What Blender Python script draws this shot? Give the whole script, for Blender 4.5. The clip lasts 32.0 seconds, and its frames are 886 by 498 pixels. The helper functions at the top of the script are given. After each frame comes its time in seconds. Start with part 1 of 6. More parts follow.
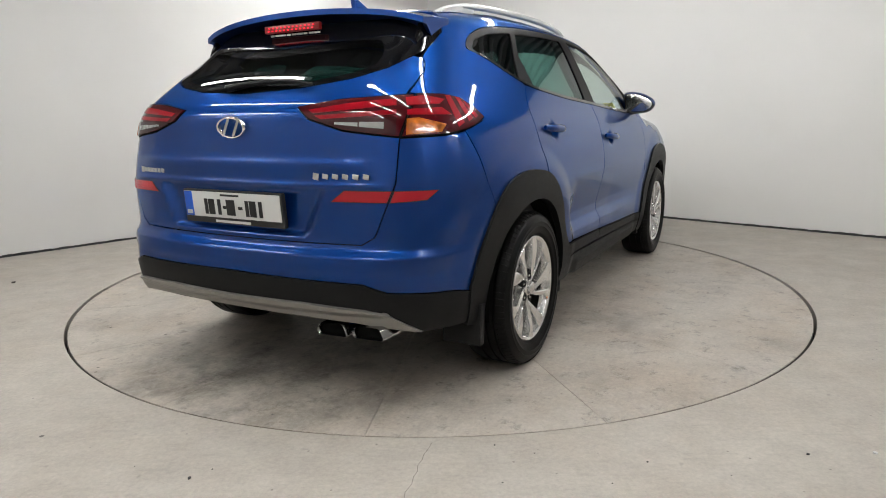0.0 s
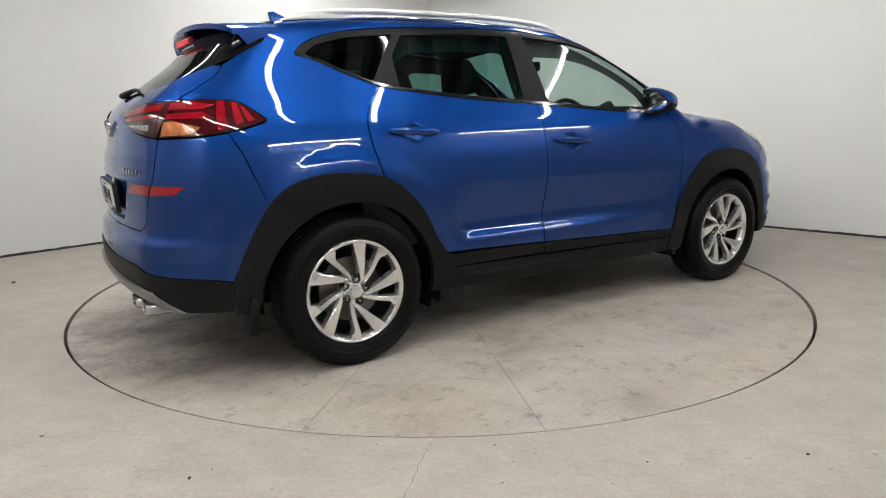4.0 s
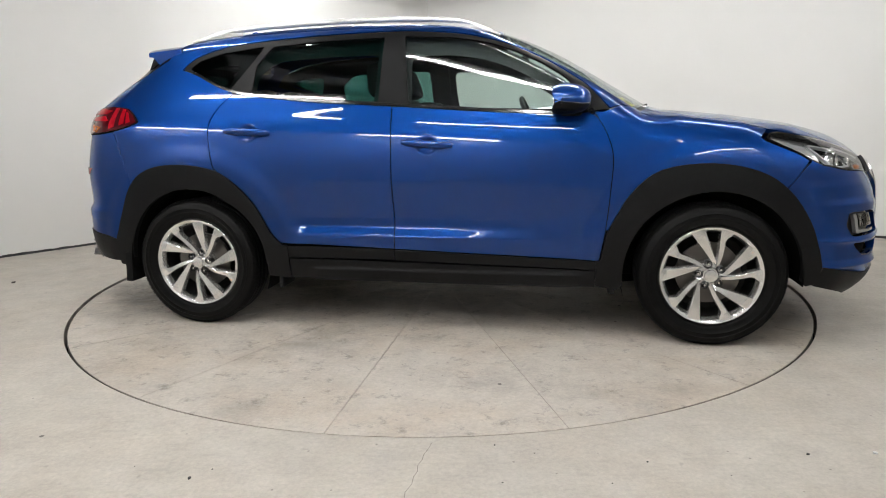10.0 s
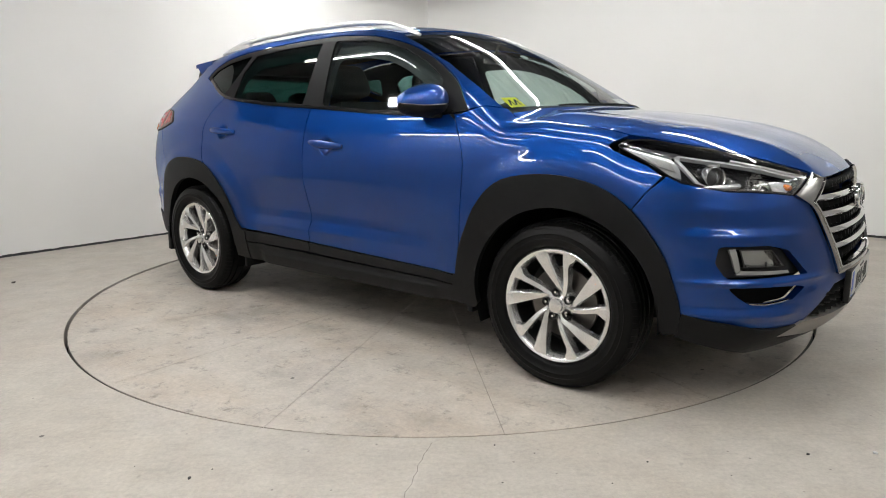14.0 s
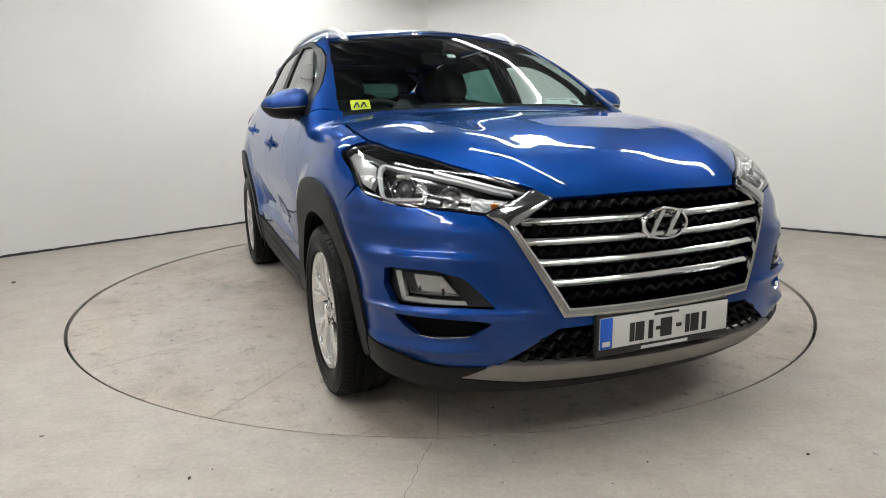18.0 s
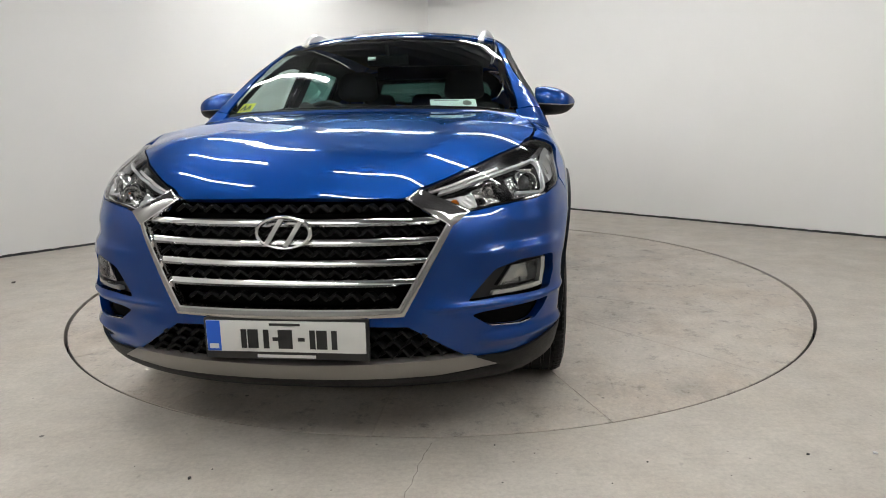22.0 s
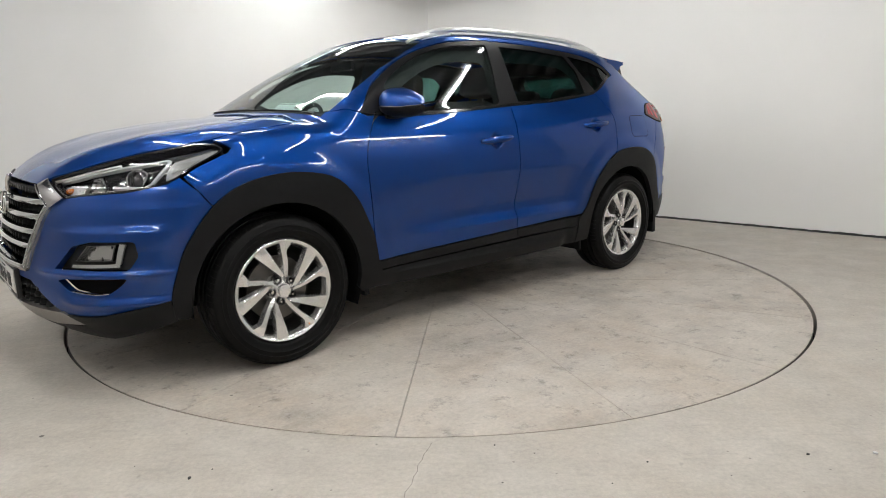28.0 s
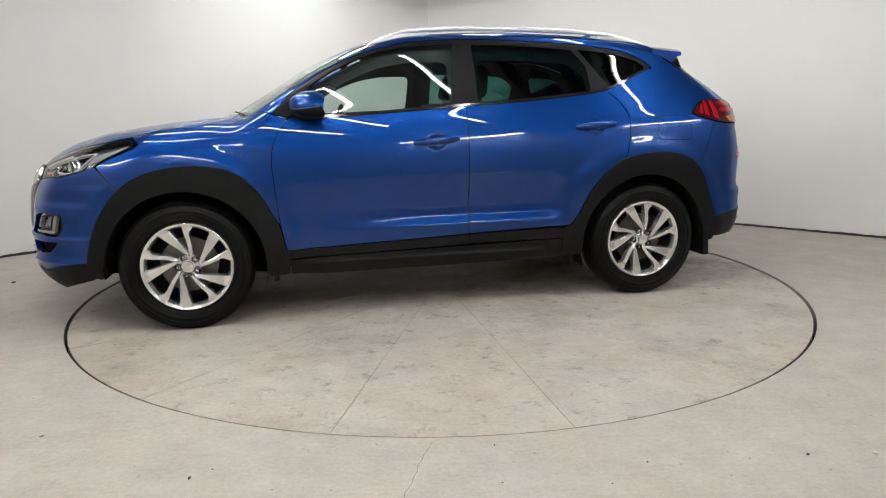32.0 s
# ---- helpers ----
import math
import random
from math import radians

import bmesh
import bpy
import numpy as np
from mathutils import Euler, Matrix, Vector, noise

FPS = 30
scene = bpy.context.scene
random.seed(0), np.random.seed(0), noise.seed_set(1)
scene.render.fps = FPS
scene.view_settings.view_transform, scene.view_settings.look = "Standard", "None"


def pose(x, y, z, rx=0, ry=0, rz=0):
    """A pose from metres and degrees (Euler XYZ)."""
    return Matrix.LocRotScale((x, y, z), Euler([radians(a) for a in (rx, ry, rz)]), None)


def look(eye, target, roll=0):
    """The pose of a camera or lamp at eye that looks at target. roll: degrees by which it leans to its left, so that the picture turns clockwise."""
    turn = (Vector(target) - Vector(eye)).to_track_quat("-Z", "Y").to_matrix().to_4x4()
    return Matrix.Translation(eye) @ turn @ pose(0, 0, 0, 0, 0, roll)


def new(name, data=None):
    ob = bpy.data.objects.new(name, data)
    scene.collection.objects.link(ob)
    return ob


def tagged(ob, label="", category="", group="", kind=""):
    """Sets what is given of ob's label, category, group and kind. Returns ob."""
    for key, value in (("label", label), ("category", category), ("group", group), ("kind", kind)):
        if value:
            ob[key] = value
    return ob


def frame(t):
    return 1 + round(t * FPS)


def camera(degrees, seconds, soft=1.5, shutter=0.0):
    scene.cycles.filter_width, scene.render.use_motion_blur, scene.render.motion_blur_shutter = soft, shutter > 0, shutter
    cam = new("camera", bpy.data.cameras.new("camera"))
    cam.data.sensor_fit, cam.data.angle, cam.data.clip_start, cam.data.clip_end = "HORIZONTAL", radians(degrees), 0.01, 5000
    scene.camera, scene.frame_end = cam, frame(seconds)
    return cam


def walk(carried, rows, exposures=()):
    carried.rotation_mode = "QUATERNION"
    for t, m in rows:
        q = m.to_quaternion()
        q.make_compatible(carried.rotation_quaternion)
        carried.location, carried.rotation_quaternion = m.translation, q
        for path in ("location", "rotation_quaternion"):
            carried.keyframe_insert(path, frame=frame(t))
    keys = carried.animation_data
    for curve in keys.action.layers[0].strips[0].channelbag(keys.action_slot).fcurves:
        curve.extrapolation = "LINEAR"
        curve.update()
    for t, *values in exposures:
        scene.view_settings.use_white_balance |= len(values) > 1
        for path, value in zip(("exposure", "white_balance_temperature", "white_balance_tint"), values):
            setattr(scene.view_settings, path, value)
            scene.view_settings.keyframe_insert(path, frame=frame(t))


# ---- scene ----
# A small SUV on a turntable in a white studio booth. The camera stands still.
cam = camera(68.96, 32.0, soft=1.0)
EYE = (0.0, -4.3623, 1.1055)
AIM = (0.0046497, -4.3623 + 0.9797923, 1.1055 - 0.1999636)
walk(cam, [(0.0, look(EYE, AIM, -0.936)), (32.0, look(EYE, AIM, -0.936))], exposures=[(0.0, 0.02), (8.0, 0.02), (8.9, 0.16), (18.2, 0.18), (18.9, 0.07), (32.0, 0.06)])

# turntable and car turn together about the world's z axis
HEADING, TURN_RATE, DISC_R = 60.396, -7.13268, 2.262
CAR_X, CAR_Y = 0.1926, -0.2080          # the car's middle, off the turntable's axis

# ---- light ----
world = bpy.data.worlds.new("world")
scene.world = world
world.use_nodes = True
world.node_tree.nodes["Background"].inputs[0].default_value = (0.05, 0.05, 0.05, 1)
world.node_tree.nodes["Background"].inputs[1].default_value = 0.2
TUBE_POWER = 54.0

# room: a square booth, seen corner on
CORNER = Vector((-0.11, 4.81, 0))
ROOM_H = 2.68


# ---- materials ----
def material(name, colour, rough=0.5, metal=0.0, coat=0.0, spec=0.5, var=0.0, scale=8.0, bump=0.0, bump_scale=60.0, emit=None, power=0.0, detail=4.0):
    m = bpy.data.materials.new(name)
    m.use_nodes = True
    nt = m.node_tree
    b = nt.nodes["Principled BSDF"]
    b.inputs["Base Color"].default_value = (*colour, 1)
    b.inputs["Roughness"].default_value = rough
    b.inputs["Metallic"].default_value = metal
    b.inputs["Coat Weight"].default_value = coat
    b.inputs["Coat Roughness"].default_value = 0.02
    b.inputs["Specular IOR Level"].default_value = spec
    if var > 0 or bump > 0:
        tc = nt.nodes.new("ShaderNodeTexCoord")
    if var > 0:
        n = nt.nodes.new("ShaderNodeTexNoise")
        n.inputs["Scale"].default_value, n.inputs["Detail"].default_value = scale, detail
        nt.links.new(tc.outputs["Object"], n.inputs["Vector"])
        r = nt.nodes.new("ShaderNodeMapRange")
        r.inputs["From Min"].default_value, r.inputs["From Max"].default_value = 0.3, 0.7
        r.inputs["To Min"].default_value, r.inputs["To Max"].default_value = 1 - var, 1 + var
        nt.links.new(n.outputs["Fac"], r.inputs["Value"])
        v = nt.nodes.new("ShaderNodeVectorMath")
        v.operation = "SCALE"
        v.inputs[0].default_value = colour
        nt.links.new(r.outputs["Result"], v.inputs["Scale"])
        nt.links.new(v.outputs["Vector"], b.inputs["Base Color"])
        r2 = nt.nodes.new("ShaderNodeMapRange")
        r2.inputs["To Min"].default_value, r2.inputs["To Max"].default_value = max(rough - 0.08, 0.02), min(rough + 0.08, 1)
        nt.links.new(n.outputs["Fac"], r2.inputs["Value"])
        nt.links.new(r2.outputs["Result"], b.inputs["Roughness"])
    if bump > 0:
        n2 = nt.nodes.new("ShaderNodeTexNoise")
        n2.inputs["Scale"].default_value, n2.inputs["Detail"].default_value = bump_scale, 3
        nt.links.new(tc.outputs["Object"], n2.inputs["Vector"])
        bp = nt.nodes.new("ShaderNodeBump")
        bp.inputs["Strength"].default_value, bp.inputs["Distance"].default_value = bump, 0.002
        nt.links.new(n2.outputs["Fac"], bp.inputs["Height"])
        nt.links.new(bp.outputs["Normal"], b.inputs["Normal"])
    if emit:
        b.inputs["Emission Color"].default_value = (*emit, 1)
        b.inputs["Emission Strength"].default_value = power
    return m


def glass_material(name, tint, gloss_rough=0.0, base=0.055, graze=0.90):
    """A thin pane: tinted see-through, with the mirror image that its angle gives."""
    m = bpy.data.materials.new(name)
    m.use_nodes = True
    nt = m.node_tree
    nt.nodes.clear()
    out = nt.nodes.new("ShaderNodeOutputMaterial")
    tr, gl, mix, lw, pw, ma = (nt.nodes.new(k) for k in ("ShaderNodeBsdfTransparent", "ShaderNodeBsdfGlossy", "ShaderNodeMixShader", "ShaderNodeLayerWeight", "ShaderNodeMath", "ShaderNodeMath"))
    tr.inputs["Color"].default_value = (*tint, 1)
    gl.inputs["Roughness"].default_value = gloss_rough
    lw.inputs["Blend"].default_value = 0.5
    pw.operation, pw.inputs[1].default_value = "POWER", 5.0
    ma.operation, ma.inputs[1].default_value, ma.inputs[2].default_value = "MULTIPLY_ADD", graze, base
    nt.links.new(lw.outputs["Facing"], pw.inputs[0])
    nt.links.new(pw.outputs[0], ma.inputs[0])
    nt.links.new(ma.outputs[0], mix.inputs[0])
    nt.links.new(tr.outputs[0], mix.inputs[1])
    nt.links.new(gl.outputs[0], mix.inputs[2])
    nt.links.new(mix.outputs[0], out.inputs["Surface"])
    return m


def concrete(name, colour, seed, marked=False):
    """Trowelled grey concrete: broad stains, fine grain, dark specks."""
    m = material(name, colour, rough=0.55, spec=0.35)
    nt = m.node_tree
    b = nt.nodes["Principled BSDF"]
    geo = nt.nodes.new("ShaderNodeTexCoord")
    mp = nt.nodes.new("ShaderNodeMapping")
    mp.inputs["Location"].default_value = (seed, seed * 0.7, 0)
    nt.links.new(geo.outputs["Object"], mp.inputs["Vector"])

    def noise_node(scale, detail, lo, hi, a, c, rough=0.6):
        n = nt.nodes.new("ShaderNodeTexNoise")
        n.inputs["Scale"].default_value, n.inputs["Detail"].default_value, n.inputs["Roughness"].default_value = scale, detail, rough
        nt.links.new(mp.outputs[0], n.inputs["Vector"])
        r = nt.nodes.new("ShaderNodeMapRange")
        r.inputs["From Min"].default_value, r.inputs["From Max"].default_value = lo, hi
        r.inputs["To Min"].default_value, r.inputs["To Max"].default_value = a, c
        nt.links.new(n.outputs["Fac"], r.inputs["Value"])
        return r.outputs["Result"]

    def times(p, q):
        x = nt.nodes.new("ShaderNodeMath")
        x.operation = "MULTIPLY"
        nt.links.new(p, x.inputs[0])
        nt.links.new(q, x.inputs[1])
        return x.outputs[0]

    k = times(noise_node(1.1, 5, 0.3, 0.7, 0.93, 1.05), noise_node(6.0, 8, 0.35, 0.7, 1.05, 0.86, 0.7))
    k = times(k, noise_node(55.0, 8, 0.30, 0.70, 0.82, 1.14, 0.8))
    k = times(k, noise_node(14.0, 2, 0.70, 0.78, 1.0, 0.72))
    # small dark specks
    vo = nt.nodes.new("ShaderNodeTexVoronoi")
    vo.inputs["Scale"].default_value, vo.inputs["Randomness"].default_value = 3.2, 1.0
    nt.links.new(mp.outputs[0], vo.inputs["Vector"])
    r = nt.nodes.new("ShaderNodeMapRange")
    r.inputs["From Min"].default_value, r.inputs["From Max"].default_value = 0.022, 0.034
    r.inputs["To Min"].default_value, r.inputs["To Max"].default_value = 0.25, 1.0
    nt.links.new(vo.outputs["Distance"], r.inputs["Value"])
    k = times(k, r.outputs["Result"])
    vf = nt.nodes.new("ShaderNodeTexVoronoi")
    vf.inputs["Scale"].default_value, vf.inputs["Randomness"].default_value = 11.0, 1.0
    nt.links.new(mp.outputs[0], vf.inputs["Vector"])
    rf = nt.nodes.new("ShaderNodeMapRange")
    rf.inputs["From Min"].default_value, rf.inputs["From Max"].default_value = 0.030, 0.060
    rf.inputs["To Min"].default_value, rf.inputs["To Max"].default_value = 0.55, 1.0
    nt.links.new(vf.outputs["Distance"], rf.inputs["Value"])
    k = times(k, rf.outputs["Result"])
    # long scuffs
    st = nt.nodes.new("ShaderNodeMapping")
    st.inputs["Scale"].default_value = (2.5, 17.0, 1.0)
    st.inputs["Rotation"].default_value = (0, 0, 0.6 + seed)
    nt.links.new(geo.outputs["Object"], st.inputs["Vector"])
    sn = nt.nodes.new("ShaderNodeTexNoise")
    sn.inputs["Scale"].default_value, sn.inputs["Detail"].default_value, sn.inputs["Roughness"].default_value = 2.2, 8, 0.7
    nt.links.new(st.outputs[0], sn.inputs["Vector"])
    sr = nt.nodes.new("ShaderNodeMapRange")
    sr.inputs["From Min"].default_value, sr.inputs["From Max"].default_value = 0.55, 0.72
    sr.inputs["To Min"].default_value, sr.inputs["To Max"].default_value = 1.0, 0.88
    nt.links.new(sn.outputs["Fac"], sr.inputs["Value"])
    k = times(k, sr.outputs["Result"])
    if marked:
        # rubbed dark smudges
        k = times(k, noise_node(1.7, 9, 0.50, 0.68, 1.03, 0.76, 0.72))
        k = times(k, noise_node(9.0, 9, 0.55, 0.66, 1.0, 0.56, 0.78))
        # patchy dirt by the tail, and the car's under-shade deepened in the colour
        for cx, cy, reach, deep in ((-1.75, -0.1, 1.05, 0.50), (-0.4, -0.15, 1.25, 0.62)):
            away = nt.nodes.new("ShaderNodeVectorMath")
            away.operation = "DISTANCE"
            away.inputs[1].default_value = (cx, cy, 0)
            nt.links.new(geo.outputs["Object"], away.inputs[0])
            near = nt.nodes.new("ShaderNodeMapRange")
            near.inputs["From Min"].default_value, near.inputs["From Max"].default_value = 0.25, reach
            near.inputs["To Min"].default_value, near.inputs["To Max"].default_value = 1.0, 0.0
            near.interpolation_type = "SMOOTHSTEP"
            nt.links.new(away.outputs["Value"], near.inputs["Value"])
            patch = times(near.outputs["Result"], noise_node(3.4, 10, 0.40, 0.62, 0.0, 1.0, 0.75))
            dirt_shade = nt.nodes.new("ShaderNodeMapRange")
            dirt_shade.inputs["To Min"].default_value, dirt_shade.inputs["To Max"].default_value = 1.0, deep
            nt.links.new(patch, dirt_shade.inputs["Value"])
            k = times(k, dirt_shade.outputs["Result"])
    brown = noise_node(1.9, 8, 0.44, 0.62, 0.0, 0.42 if marked else 0.22, 0.7)
    tint = nt.nodes.new("ShaderNodeMix")
    tint.data_type = "RGBA"
    nt.links.new(brown, tint.inputs["Factor"])
    for sock in tint.inputs:
        if sock.type == "RGBA" and sock.name == "A":
            sock.default_value = (*colour, 1)
        if sock.type == "RGBA" and sock.name == "B":
            sock.default_value = (colour[0] * 0.84, colour[1] * 0.74, colour[2] * 0.64, 1)
    v = nt.nodes.new("ShaderNodeVectorMath")
    v.operation = "SCALE"
    nt.links.new([o for o in tint.outputs if o.type == "RGBA"][0], v.inputs[0])
    nt.links.new(k, v.inputs["Scale"])
    nt.links.new(v.outputs["Vector"], b.inputs["Base Color"])
    nt.links.new(noise_node(5.0, 6, 0.3, 0.7, 0.42, 0.62), b.inputs["Roughness"])
    n2 = nt.nodes.new("ShaderNodeTexNoise")
    n2.inputs["Scale"].default_value, n2.inputs["Detail"].default_value = 45, 6
    nt.links.new(mp.outputs[0], n2.inputs["Vector"])
    bp = nt.nodes.new("ShaderNodeBump")
    bp.inputs["Strength"].default_value, bp.inputs["Distance"].default_value = 0.25, 0.002
    nt.links.new(n2.outputs["Fac"], bp.inputs["Height"])
    nt.links.new(bp.outputs["Normal"], b.inputs["Normal"])
    return m


M_FLOOR = concrete("floor_concrete", (0.548, 0.505, 0.450), 0.0)
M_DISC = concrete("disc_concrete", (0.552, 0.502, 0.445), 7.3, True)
M_JOINT = material("joint_grime", (0.10, 0.09, 0.08), rough=0.9, var=0.3, scale=30)
M_WALL = material("wall_paint", (0.83, 0.82, 0.80), rough=0.55, var=0.015, scale=1.6, bump=0.15, bump_scale=35)
# unseen walls behind the camera; grey chosen for the light they throw back
M_BACKWALL = material("unseen_bounce_wall", (0.38, 0.375, 0.36), rough=0.8, var=0.1, scale=2.0, bump=0.3, bump_scale=30)
M_CEIL = material("ceiling_deck", (0.10, 0.10, 0.105), rough=0.5, metal=0.2, var=0.15, scale=4)
M_TUBE = material("tube_glow", (0.9, 0.9, 0.9), emit=(0.985, 0.985, 0.965), power=TUBE_POWER)
M_COOLTUBE = material("cool_tube_glow", (0.9, 0.9, 0.9), emit=(0.72, 1.0, 0.98), power=TUBE_POWER * 0.10)
M_HOUSING = material("lamp_housing", (0.75, 0.75, 0.75), rough=0.4)
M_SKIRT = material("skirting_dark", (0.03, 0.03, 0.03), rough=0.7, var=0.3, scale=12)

M_BLUE = material("blue_paint", (0.0032, 0.0415, 0.218), rough=0.39, metal=0.76, coat=1.0, spec=0.05)
M_BLUE.node_tree.nodes["Principled BSDF"].inputs["Specular Tint"].default_value = (0.30, 0.58, 0.95, 1)
M_BLUE.node_tree.nodes["Principled BSDF"].inputs["Coat IOR"].default_value = 1.44
M_BLACK = material("black_plastic", (0.0070, 0.0072, 0.0078), rough=0.48, spec=0.17, var=0.12, scale=40, bump=0.12, bump_scale=900)
M_TRIM = material("satin_black_trim", (0.007, 0.007, 0.0075), rough=0.42, spec=0.10)
M_RIB = material("grille_black", (0.005, 0.005, 0.005), rough=0.35, spec=0.12)
M_FRAME = material("grille_frame_metal", (0.44, 0.435, 0.43), rough=0.10, metal=1.0)
M_GLOSSBLACK = material("gloss_black", (0.008, 0.008, 0.009), rough=0.12, coat=0.5)
M_FRIT = material("black_glass_edge", (0.004, 0.004, 0.0045), rough=0.05, spec=0.30)
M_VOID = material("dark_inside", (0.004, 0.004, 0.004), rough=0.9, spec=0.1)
M_CHROME = material("chrome", (0.78, 0.78, 0.78), rough=0.09, metal=1.0)
M_SATIN = material("satin_silver", (0.55, 0.545, 0.53), rough=0.20, metal=1.0)
M_GUIDE = material("light_guide_white", (0.44, 0.45, 0.46), rough=0.25, coat=0.5)
M_DARKCHROME = material("exhaust_chrome", (0.42, 0.415, 0.41), rough=0.14, metal=1.0)
M_SKID = material("skid_silver", (0.27, 0.255, 0.24), rough=0.42, metal=0.6)
M_ALLOY = material("alloy_silver", (0.80, 0.795, 0.785), rough=0.25, metal=0.84, coat=0.3)
# alloy painted near black: shade behind the spokes and in the nut holes
M_ALLOY_IN = material("alloy_in_shade", (0.022, 0.022, 0.022), rough=0.5, metal=0.6)
M_TYRE = material("tyre_rubber", (0.0042, 0.0042, 0.0043), rough=0.42, spec=0.13, var=0.2, scale=30, bump=0.1, bump_scale=300)
M_GLASS = glass_material("clear_glass", (0.70, 0.80, 0.77))
M_PRIVACY = glass_material("privacy_glass", (0.15, 0.33, 0.30))
M_LENS = glass_material("lamp_lens", (0.95, 0.95, 0.95), base=0.04, graze=0.85)
M_REDLENS = material("red_lens", (0.055, 0.0010, 0.003), rough=0.30, coat=1.0, spec=0.05)
M_BRIGHTRED = material("bright_red_lens", (0.29, 0.0025, 0.010), rough=0.30, coat=1.0, spec=0.05)
M_DARKRED = material("dark_red_lens", (0.030, 0.001, 0.002), rough=0.3, coat=1.0, spec=0.1)
M_AMBER = material("amber_lens", (0.42, 0.105, 0.006), rough=0.2, coat=1.0, var=0.5, scale=28, bump=0.5, bump_scale=120)
M_CLEARLENS = material("clear_lens", (0.38, 0.38, 0.37), rough=0.2, metal=0.3, coat=0.6)
M_SMOKE = material("projector_glass", (0.05, 0.05, 0.052), rough=0.06, coat=1.0)
M_GREYLENS = material("grey_clear_plastic", (0.32, 0.325, 0.325), rough=0.12, coat=1.0)
M_SILVER = material("silver_paint", (0.72, 0.72, 0.71), rough=0.28, metal=0.35, coat=0.4)
M_REFLECTOR = material("red_reflector", (0.34, 0.006, 0.014), rough=0.3, coat=0.7, spec=0.2, bump=0.3, bump_scale=400)
M_BRAKE = material("lit_brake_strip", (0.10, 0.004, 0.004), rough=0.3, emit=(1.0, 0.01, 0.02), power=0.05)
M_DIODE = material("lit_diode", (0.5, 0.01, 0.01), rough=0.2, emit=(1.0, 0.02, 0.05), power=1.2)
M_DARKGLASS = glass_material("dark_rear_glass", (0.04, 0.095, 0.085), base=0.035)
M_WHITE = material("plate_white", (0.66, 0.66, 0.64), rough=0.35, coat=0.3)
M_PLATEBLUE = material("plate_blue", (0.01, 0.10, 0.55), rough=0.35)
M_INK = material("ink_black", (0.012, 0.012, 0.012), rough=0.5)
M_YELLOW = material("sticker_yellow", (0.75, 0.66, 0.03), rough=0.5)
M_PAPER = material("paper_disc", (0.70, 0.76, 0.74), rough=0.6)
M_SEAT = material("seat_cloth", (0.018, 0.018, 0.019), rough=0.9, var=0.2, scale=60, bump=0.3, bump_scale=500)
M_CABIN = material("cabin_plastic", (0.020, 0.020, 0.021), rough=0.7)
M_LINER = material("headliner", (0.07, 0.07, 0.068), rough=0.95)
M_ORANGE = material("orange_mark", (0.8, 0.2, 0.03), rough=0.5)
M_DISCBRAKE = material("brake_steel", (0.17, 0.16, 0.15), rough=0.42, metal=1.0)


# ---- mesh helpers ----
def mesh_part(name, data, mat, parent=None, label=""):
    data.materials.clear()
    data.materials.append(mat)
    ob = new(name, data)
    if parent is not None:
        ob.parent = parent
    if label:
        tagged(ob, label)
    return ob


def part(name, bm, mat, parent=None, label="", smooth=True):
    bmesh.ops.recalc_face_normals(bm, faces=bm.faces)
    data = bpy.data.meshes.new(name)
    bm.to_mesh(data)
    bm.free()
    if smooth:
        data.shade_smooth()
        data.set_sharp_from_angle(angle=radians(35))
    return mesh_part(name, data, mat, parent, label)


def empty(name, label="", category="", group="", kind=""):
    return tagged(new(name), label, category, group, kind)


def block(sx, sy, sz, at=(0, 0, 0), bevel=0.0, turn=None, segments=2):
    bm = bmesh.new()
    bmesh.ops.create_cube(bm, size=1.0, matrix=Matrix.Diagonal((sx, sy, sz, 1)))
    if bevel:
        bmesh.ops.bevel(bm, geom=bm.edges[:], offset=bevel, segments=segments, affect="EDGES", profile=0.6)
    m = Matrix.Translation(at) @ (turn if turn is not None else Matrix.Identity(4))
    bmesh.ops.transform(bm, matrix=m, verts=bm.verts)
    return bm


def lathe(profile, n=64, axis="Y"):
    """Turns (radius, along) pairs about an axis."""
    bm = bmesh.new()
    rings = []
    for r, a in profile:
        ring = []
        for i in range(n):
            t = 2 * math.pi * i / n
            c, s = r * math.cos(t), r * math.sin(t)
            ring.append(bm.verts.new((c, a, s) if axis == "Y" else (a, c, s) if axis == "X" else (c, s, a)))
        rings.append(ring)
    for p, q in zip(rings, rings[1:]):
        for i in range(n):
            bm.faces.new((p[i], p[(i + 1) % n], q[(i + 1) % n], q[i]))
    return bm


def rod(points, radius, n=10, squash=1.0, closed=False):
    """A round bar along points; squash flattens it upright."""
    bm = bmesh.new()
    pts = [Vector(p) for p in points]
    rings = []
    for i, p in enumerate(pts):
        a = pts[i - 1] if (i or closed) else p
        c = pts[(i + 1) % len(pts)] if (i + 1 < len(pts) or closed) else p
        d = (c - a).normalized()
        side = d.cross(Vector((0, 0, 1)))
        side = side.normalized() if side.length > 1e-4 else Vector((0, 1, 0))
        up = side.cross(d)
        r = radius[i] if isinstance(radius, (list, tuple)) else radius
        rings.append([bm.verts.new(p + side * r * math.cos(2 * math.pi * k / n) + up * r * squash * math.sin(2 * math.pi * k / n)) for k in range(n)])
    pairs = list(zip(rings, rings[1:])) + ([(rings[-1], rings[0])] if closed else [])
    for p, q in pairs:
        for k in range(n):
            bm.faces.new((p[k], p[(k + 1) % n], q[(k + 1) % n], q[k]))
    if not closed:
        bm.faces.new(rings[0])
        bm.faces.new(rings[-1][::-1])
    return bm


